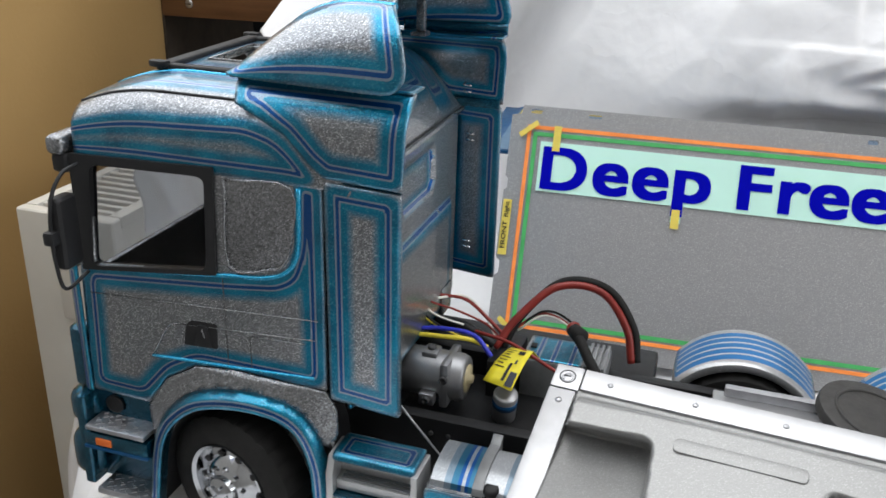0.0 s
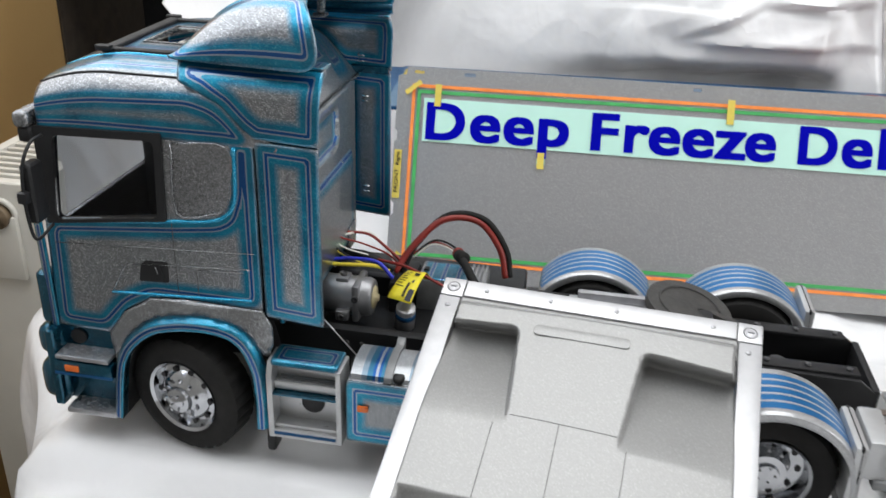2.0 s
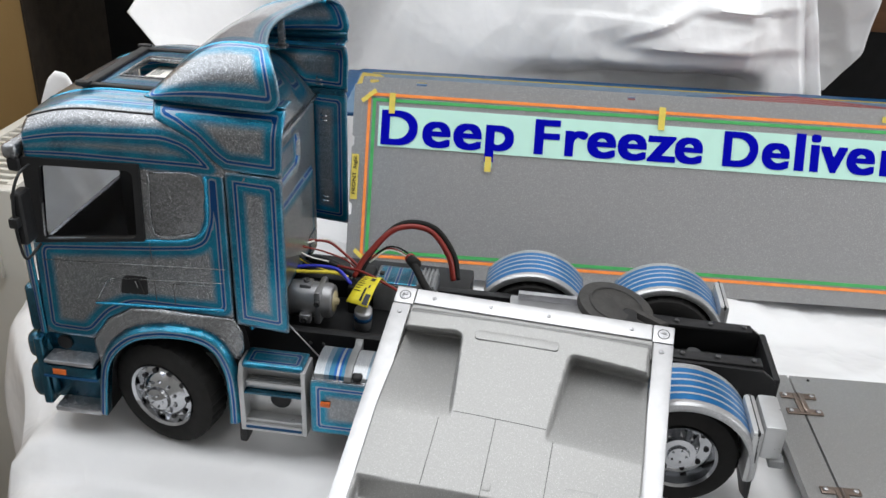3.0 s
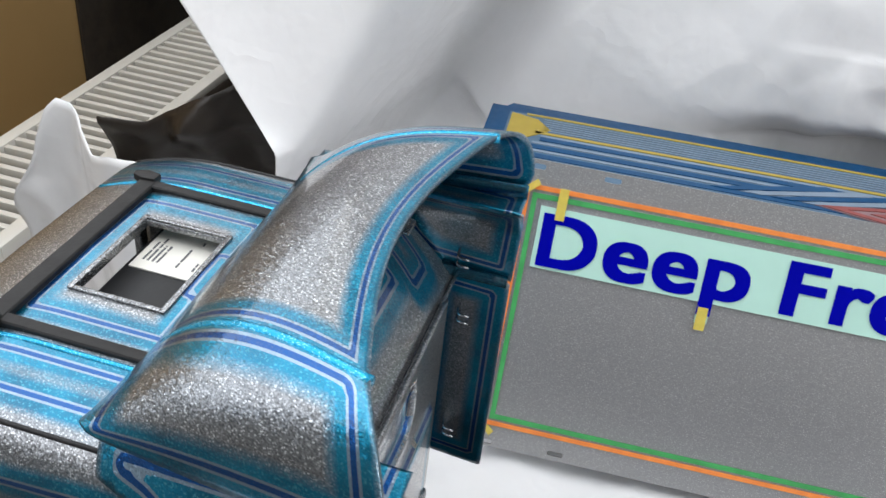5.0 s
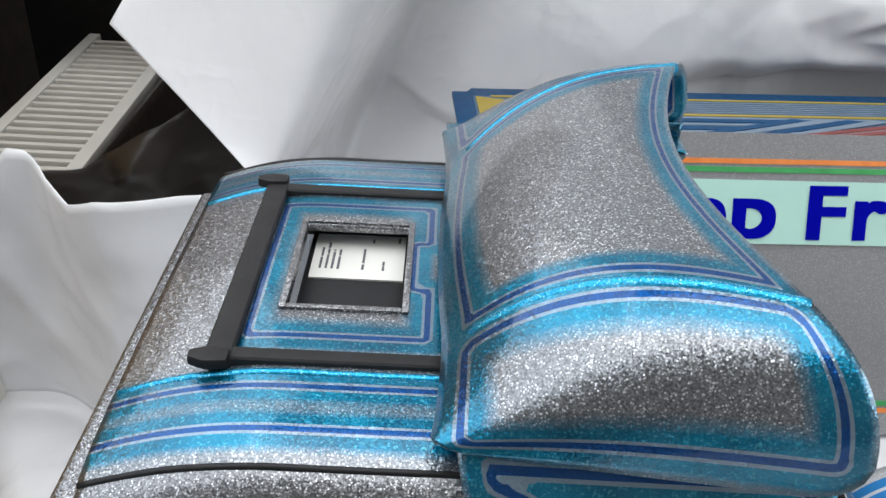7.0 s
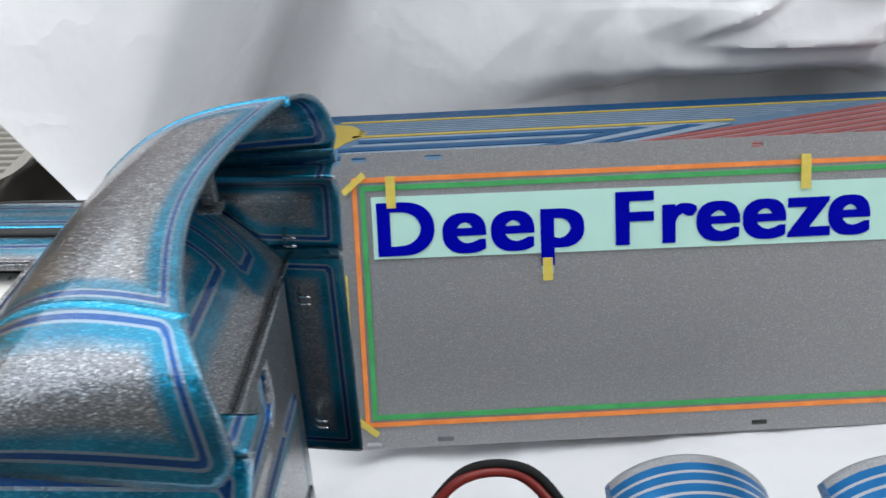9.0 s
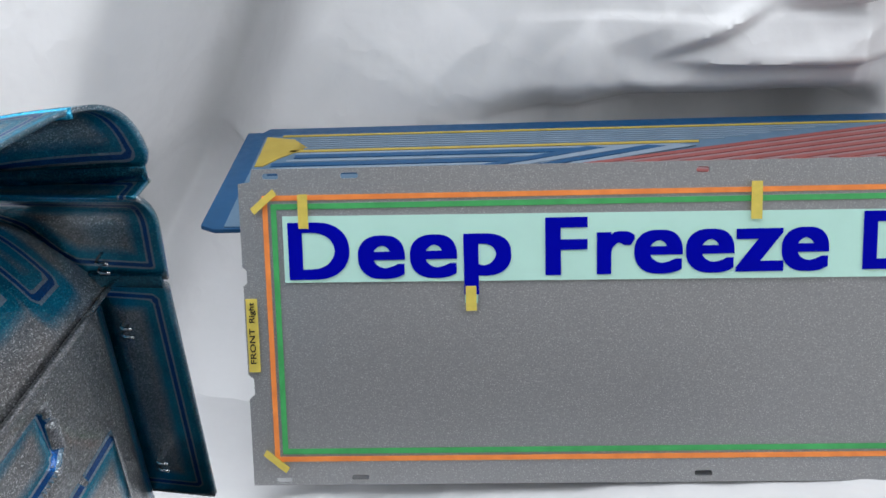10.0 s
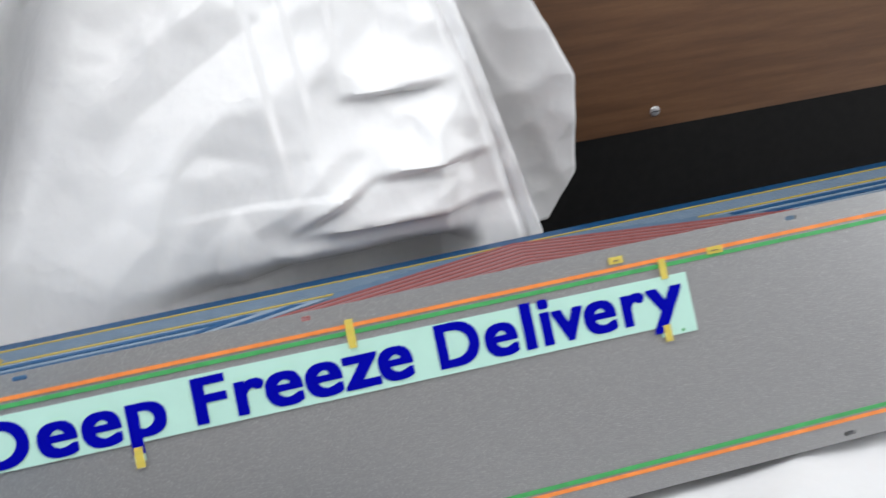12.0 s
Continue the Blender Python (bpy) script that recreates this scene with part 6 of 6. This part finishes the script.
part("wire_clip", box(0.0640, 0.0700, 0.0960, 0.1120, 0.1160, 0.1260, 0.001), M_BLACK, truck, "black wire clip")
part("connector_end", lathe([(0, 0.0046), (0.0015, 0.0046), (0.002, 0.003)], (0.1560, 0.1305, 0.0997), (-0.45, 0.7, -0.1), 16), M_RED, truck)
part("connector", lathe([(0, 0.0045), (0.010, 0.0048), (0.011, 0.003)], (0.1565, 0.129, 0.0995), (0.45, -0.7, 0.1), 16), M_RUBBER, truck, "black plug with red end")

# step box and tank behind the front wheel
ST = part("step_box", box(0.0600, 0.1050, -0.0010, 0.0090, 0.0240, 0.0785, 0.0012), M_SMOOTH, truck, "silver step box with two open treads")
sheet("step_lid", rounded(rect(0.0605, 0.1045, -0.0115, 0.0095), 0.002), lambda x, y: Vector((x, y, 0.0812 - 0.0025 * max(0.0, (-0.0085 - y) / 0.003))), M_CANDY, ST, (), [rect(0.0640, 0.1010, -0.0080, 0.0068)], 0.002, 0.0020, "striped blue lid", -1.0)
part("step_side", prism([(-0.0120, 0.0230), (-0.0125, 0.0700), (-0.0080, 0.0790), (0.0090, 0.0790), (0.0090, 0.0230)], lambda y, z: Vector((0.0575, y, z)), 0.0040, 0.0008), M_SMOOTH, ST, "silver side wall")
part("step_side", prism([(-0.0120, 0.0230), (-0.0125, 0.0790), (0.0090, 0.0790), (0.0090, 0.0230)], lambda y, z: Vector((0.1030, y, z)), 0.0035, 0.0008), M_SMOOTH, ST, "silver side wall")
tread = part("step_tread", box(0.0615, 0.1030, -0.0085, 0.0100, 0.0590, 0.0650, 0.0010), M_SMOOTH, ST, "silver step with ribs")
for i in range(3):
    part("tread_rib", box(0.0640, 0.1005, -0.0078 + 0.0026 * i, -0.0064 + 0.0026 * i, 0.0648, 0.0660, 0.0004), M_GREY, tread)
part("tread_bolt", lathe([(0, 0.0012), (0.0012, 0.0010)], (0.0705, -0.0009, 0.0725), (0, -1, 0), 10), M_BLACK, ST)
part("step_band", box(0.0610, 0.1032, -0.0122, 0.0092, 0.0560, 0.0582, 0.0008), M_CANDYPLAIN, ST, "teal band between the steps")
part("step_tread", box(0.0612, 0.1032, -0.0100, 0.0100, 0.0300, 0.0330, 0.0008), M_SMOOTH, ST)
part("step_foot", box(0.0612, 0.1032, -0.0125, 0.0092, 0.0235, 0.0300, 0.0012), M_SMOOTH, ST, "silver foot of the step box")
part("foot_line", box(0.0615, 0.1028, -0.0131, -0.0120, 0.0262, 0.0285, 0.0004), M_D_BLUE, ST, "blue line along the foot")
part("exhaust_hole", lathe([(0, 0.0075), (0.002, 0.0075), (0.002, 0.006)], (0.0850, -0.0006, 0.0470), (0, -1, 0), 24), M_BLACK, ST)
TK = part("side_tank", box(0.1090, 0.2030, -0.0100, 0.0320, 0.0280, 0.0735, 0.0025), M_SILVER, truck, "silver side tank with pinstriped front")
sheet("tank_front", rounded(rect(0.1095, 0.2025, 0.0285, 0.0735), 0.002), lambda x, z: Vector((x, -0.0112, z)), M_CANDY, TK, (), [rect(0.1135, 0.1985, 0.0325, 0.0690)], 0.0022, 0.0012, "", -1.0)
part("tank_marker", box(0.1170, 0.1240, -0.0135, -0.0108, 0.0530, 0.0565, 0.0006), M_ORANGE, TK, "orange side marker lamp")
bm = bmesh.new()
lay = bm.verts.layers.float.new("v")
rows = []
for i in range(41):
    x = 0.1115 + 0.087 * i / 40
    row = []
    for y, z in ((-0.0075, 0.0730), (-0.0065, 0.0765), (-0.0020, 0.0795), (0.0060, 0.0812), (0.0160, 0.0812), (0.0240, 0.0795), (0.0280, 0.0730)):
        v = bm.verts.new((x, y, z))
        v[lay] = (i / 40 * 2) % 1.0
        row.append(v)
    rows.append(row)
for a, b in zip(rows, rows[1:]):
    for j in range(6):
        bm.faces.new((a[j], a[j + 1], b[j + 1], b[j]))
bm.faces.new(rows[0]), bm.faces.new(rows[-1][::-1])
bmesh.ops.recalc_face_normals(bm, faces=bm.faces)
BT = part("tank_cover", bm, M_LID, truck, "silver tank cover with blue stripes")
part("strap", prism([(-0.0090, 0.0735), (-0.0082, 0.0775), (-0.0025, 0.0810), (0.006, 0.0826), (0.016, 0.0826), (0.0255, 0.0812), (0.0300, 0.0835), (0.0320, 0.0835), (0.0300, 0.0735)], lambda y, z: Vector((0.1330, y, z)), 0.0055, 0.0006), M_GREY, BT, "grey strap with raised end")
part("filler_cap", lathe([(0, 0.0048), (0.004, 0.0046), (0.005, 0.003)], (0.1420, -0.003, 0.0735), (0, -0.3, 1), 20), M_BLACK, TK, "black filler cap")
part("fender_stay", tube([(0.089, 0.010, 0.104), (0.112, 0.008, 0.080)], 0.0005, 6, None, 4, False), M_ALU, truck)
part("bumper_stop", box(0.0540, 0.0600, -0.0080, 0.0060, 0.0080, 0.0260, 0.002), M_BLACK, truck)

# paper label seen through the hatch: unreadable print as plain bars
label_box = part("label", box(-0.0375, -0.0080, 0.0930, 0.1190, 0.2472, 0.2478, 0), M_PAPER, truck, "off-white printed label under the hatch", 0)
PRINT = [(-0.0350, (0.0, 0.0062, 0.0070, 0.0120)), (-0.0331, (0.0, 0.0078, 0.0086, 0.0112, 0.0118, 0.0150)), (-0.0312, (0.0, 0.0095, 0.0103, 0.0108)), (-0.0293, (0.0, 0.0070, 0.0078, 0.0110)),
         (-0.0215, (0.0, 0.0028, 0.0038, 0.0120)), (-0.0150, (0.0, 0.0022, 0.0029, 0.0050)), (-0.0105, (0.0165, 0.0195)), (-0.0190, (0.0160, 0.0180))]
for x, spans in PRINT:                                            # each line as its words
    for a, b in zip(spans[::2], spans[1::2]):
        part("print_bar", box(x, x + 0.00075, 0.0982 + a, 0.0982 + b, 0.2478, 0.2480, 0), M_GREYINK, label_box, "", 0)
# prongs inside the far deflector
for x, z in ((0.069, 0.2285), (0.072, 0.1985), (0.0725, 0.1270)):
    for k in (0, 0.004):
        part("prong", tube([(x, W - 0.001, z + k), (x + 0.001, W - 0.008, z + k), (x + 0.006, W - 0.009, z + k)], 0.0007, 6, None, 3), M_CHROME, truck, "clear plastic prong")

# ---- the moulded front panel that leans on the truck ----
PLM = pose(0.1625, 0.0370, 0.1275, 21.5, 0, -5.0)                 # its upper left corner; local x right, y up along the plate
PLW, PLL = 0.192, 0.330


def plate_box(x0, x1, d0, d1, h0, h1, bevel=0.001, bm=None, segs=2):
    """A box on the plate: x across, d down from its upper edge, h above its face."""
    return box(x0, x1, -d1, -d0, h0, h1, bevel, bm, segs, PLM)


plate = thing("bulkhead_panel", "silver moulded bulkhead panel in an aluminium frame leaning on the truck", "panel", PLM @ Vector((PLW / 2, -PLL, 0)))
part("left_rail", plate_box(0, 0.013, 0.0145, PLL, -0.006, 0.0015, 0.0006), M_ALU, plate, "bright aluminium edge rail")
part("right_rail", plate_box(PLW - 0.013, PLW, 0.0145, PLL, -0.006, 0.0015, 0.0006), M_ALU, plate, "bright aluminium edge rail")
part("top_rail", plate_box(0.0145, PLW - 0.0145, 0, 0.0125, -0.006, 0.0015, 0.0006), M_ALU, plate, "bright aluminium top rail")
for x0 in (0.0, PLW - 0.014):
    cb = part("corner_block", plate_box(x0, x0 + 0.014, 0, 0.014, -0.006, 0.0018, 0.0008), M_ALU, plate, "aluminium corner block")
    c = PLM @ Vector((x0 + 0.007, -0.007, 0.0016))
    part("corner_screw", lathe([(0, 0.0034), (0.0004, 0.0034), (0.0005, 0.0028), (0.0001, 0.0025), (0.0006, 0.0020), (0.0006, 0.0005)], c, PLM.to_3x3() @ Vector((0, 0, 1)), 20), M_STEEL, cb, "steel corner screw")
    part("screw_slot", plate_box(x0 + 0.0053, x0 + 0.0087, 0.0066, 0.0074, 0.0018, 0.0024, 0), M_DARKGREY, cb)
    part("screw_ring", lathe([(0.0002, 0.0041), (0.0003, 0.0041), (0.0003, 0.0036), (0.0002, 0.0036)], c, PLM.to_3x3() @ Vector((0, 0, 1)), 20), M_DARKGREY, cb)
    e = PLM @ Vector((x0 + 0.0065, -0.0215, 0.0014))
    part("rail_screw", lathe([(0, 0.0017), (0.0006, 0.0014)], e, PLM.to_3x3() @ Vector((0, 0, 1)), 12), M_STEEL, plate, "small steel screw")
for x in (0.028, 0.068, 0.108, PLW - 0.028):
    e = PLM @ Vector((x, -0.0065, 0.0014))
    part("rail_screw", lathe([(0, 0.0015), (0.0006, 0.0012)], e, PLM.to_3x3() @ Vector((0, 0, 1)), 12), M_STEEL, plate, "small steel screw")


def moulding_height(x, d):
    """Height of the moulded face over the plate, x across and d down from the top edge."""
    def soft(t):
        t = min(1.0, max(0.0, t))
        return t * t * (3 - 2 * t)
    x0, x1 = 0.0145, PLW - 0.0145
    rim = soft((x - x0 + 0.0005) / 0.0025) * soft((x1 + 0.0005 - x) / 0.0025) * soft((d - 0.0150) / 0.013)
    k = (x - x0) / (x1 - x0)
    hood = 0.0115 + 0.0035 * math.sin(k * math.pi)
    h = hood * rim
    for wall, turn, top, end, bow in ((0.0545 + 0.10 * max(0.0, d - 0.040), -1, 0.0405 - 0.03 * (x - 0.015), 0.1055, 1.35), (0.1275 - 0.11 * max(0.0, d - 0.043), 1, 0.0437 + 0.07 * (x - 0.1276), 0.1090 + 0.05 * (x - 0.12), 1.15)):
        side = turn * (x - wall)
        corner = 0.0045 - math.hypot(max(0.0, 0.0045 - side), max(0.0, 0.0045 - (d - top)))   # rounded inner corner
        s = soft((min(side, d - top, corner) + 0.0008) / 0.0020)
        up = min(1.0, max(0.0, (d - top) / (end - top)))
        h = h * (1 - s) + s * (hood - (hood + 0.0055) * (1 - up) ** bow)
    if d > 0.145:                                                 # rounded lower lip, falling back to the sheet
        h -= (hood - 0.0006) * soft((d - 0.1500 - 0.004 * math.sin(k * math.pi)) / 0.0045) * rim
    return h


bm = bmesh.new()
xs, ds = np.linspace(0.0132, PLW - 0.0132, 150), np.concatenate([np.linspace(0.0122, 0.150, 160), np.linspace(0.152, PLL, 40)])


def moulding_point(x, d):
    """The face with the recesses' upper walls cut back under the hood."""
    h = moulding_height(x, d)
    sunk = max(0.0, 0.0115 - h) if 0.030 < d < 0.110 else 0.0
    return PLM @ Vector((x, -(d - 0.55 * sunk * math.exp(-max(0.0, d - 0.044) / 0.011)), h))


rows = [[bm.verts.new(moulding_point(x, d)) for x in xs] for d in ds]
for a, b in zip(rows, rows[1:]):
    for i in range(len(xs) - 1):
        bm.faces.new((a[i], b[i], b[i + 1], a[i + 1]))
mould = part("moulding", bm, M_PLATE, plate, "silver-grey moulded face with two recesses", 70)
s = mould.modifiers.new("thickness", "SOLIDIFY")
s.thickness = 0.002
part("badge_field", prism(rounded(rect(0.0640, 0.1190, -0.0437, -0.0365), 0.0030), lambda x, y: PLM @ Vector((x, y, 0.0156)), 0.0025, 0.0005), M_PLATE, plate, "raised long label field")
for x0, d0, x1, d1 in ((0.0596, 0.0989, 0.1195, 0.1009), (0.0542, 0.1053, 0.0533, 0.1500), (0.0889, 0.1000, 0.0887, 0.1530), (0.1250, 0.1085, 0.1247, 0.1530)):
    pts = [(x0 + (x1 - x0) * i / 20, d0 + (d1 - d0) * i / 20) for i in range(21)]
    part("groove", tube([PLM @ Vector((x, -d, moulding_height(x, d))) for x, d in pts], 0.00022, 5, None, 1, False), M_DARKGREY, plate)
part("badge_field", plate_box(0.1359, 0.1552, 0.1360, 0.1470, 0.0126, 0.0146, 0.0009), M_PLATE, plate, "raised small label field")
part("badge_field", plate_box(0.0888, 0.0942, 0.1414, 0.1474, 0.0136, 0.0154, 0.0008), M_PLATE, plate, "raised small label field")

# ---- trailer doors lying on the film ----
DM = pose(0.4555, 0.1580, 0.003, 0, 0, 3.5)


def door_box(x0, x1, y0, y1, z0, z1, bevel=0.001, bm=None):
    return box(x0, x1, y0, y1, z0, z1, bevel, bm, 2, DM)


doors = thing("trailer_doors", "grey painted hinged trailer doors lying flat on the film", "doors", DM @ Vector((0.1, -0.15, -0.004)))
part("door_strip", door_box(0.0, 0.024, -0.36, 0.0, -0.003, 0.006, 0.001), M_PLATE, doors, "narrow grey door strip")
part("door_leaf", door_box(0.0255, 0.30, -0.36, 0.0, -0.003, 0.006, 0.001), M_PLATE, doors, "wide grey door leaf")
for y in (-0.041, -0.153, -0.265):
    bm = door_box(0.0205, 0.0290, y - 0.0125, y + 0.0125, 0.006, 0.0080, 0.0006)
    for dy in (-0.0105, 0.0105):
        door_box(0.0105, 0.0390, y + dy - 0.0035, y + dy + 0.0035, 0.006, 0.0074, 0.0005, bm)
    hg = part("hinge", bm, M_BRONZE, doors, "brown metal hinge")
    part("hinge_pin", tube([DM @ Vector((0.0248, y - 0.0120, 0.0082)), DM @ Vector((0.0248, y + 0.0120, 0.0082))], 0.0012, 8, None, 2, False), M_BRONZE, hg)
    for hx in (0.0140, 0.0355):
        for hy in (-0.0105, 0.0105):
            part("hinge_screw", lathe([(0, 0.0020), (0.0010, 0.0017), (0.0013, 0.0008)], DM @ Vector((hx, y + hy, 0.0073)), (0, 0, 1), 12), M_STEEL, hg)
for x in (0.040, 0.130, 0.220):
    part("edge_stud", lathe([(0, 0.0014), (0.0008, 0.0012)], DM @ Vector((x, -0.006, 0.006)), (0, 0, 1), 10), M_BLACK, doors)
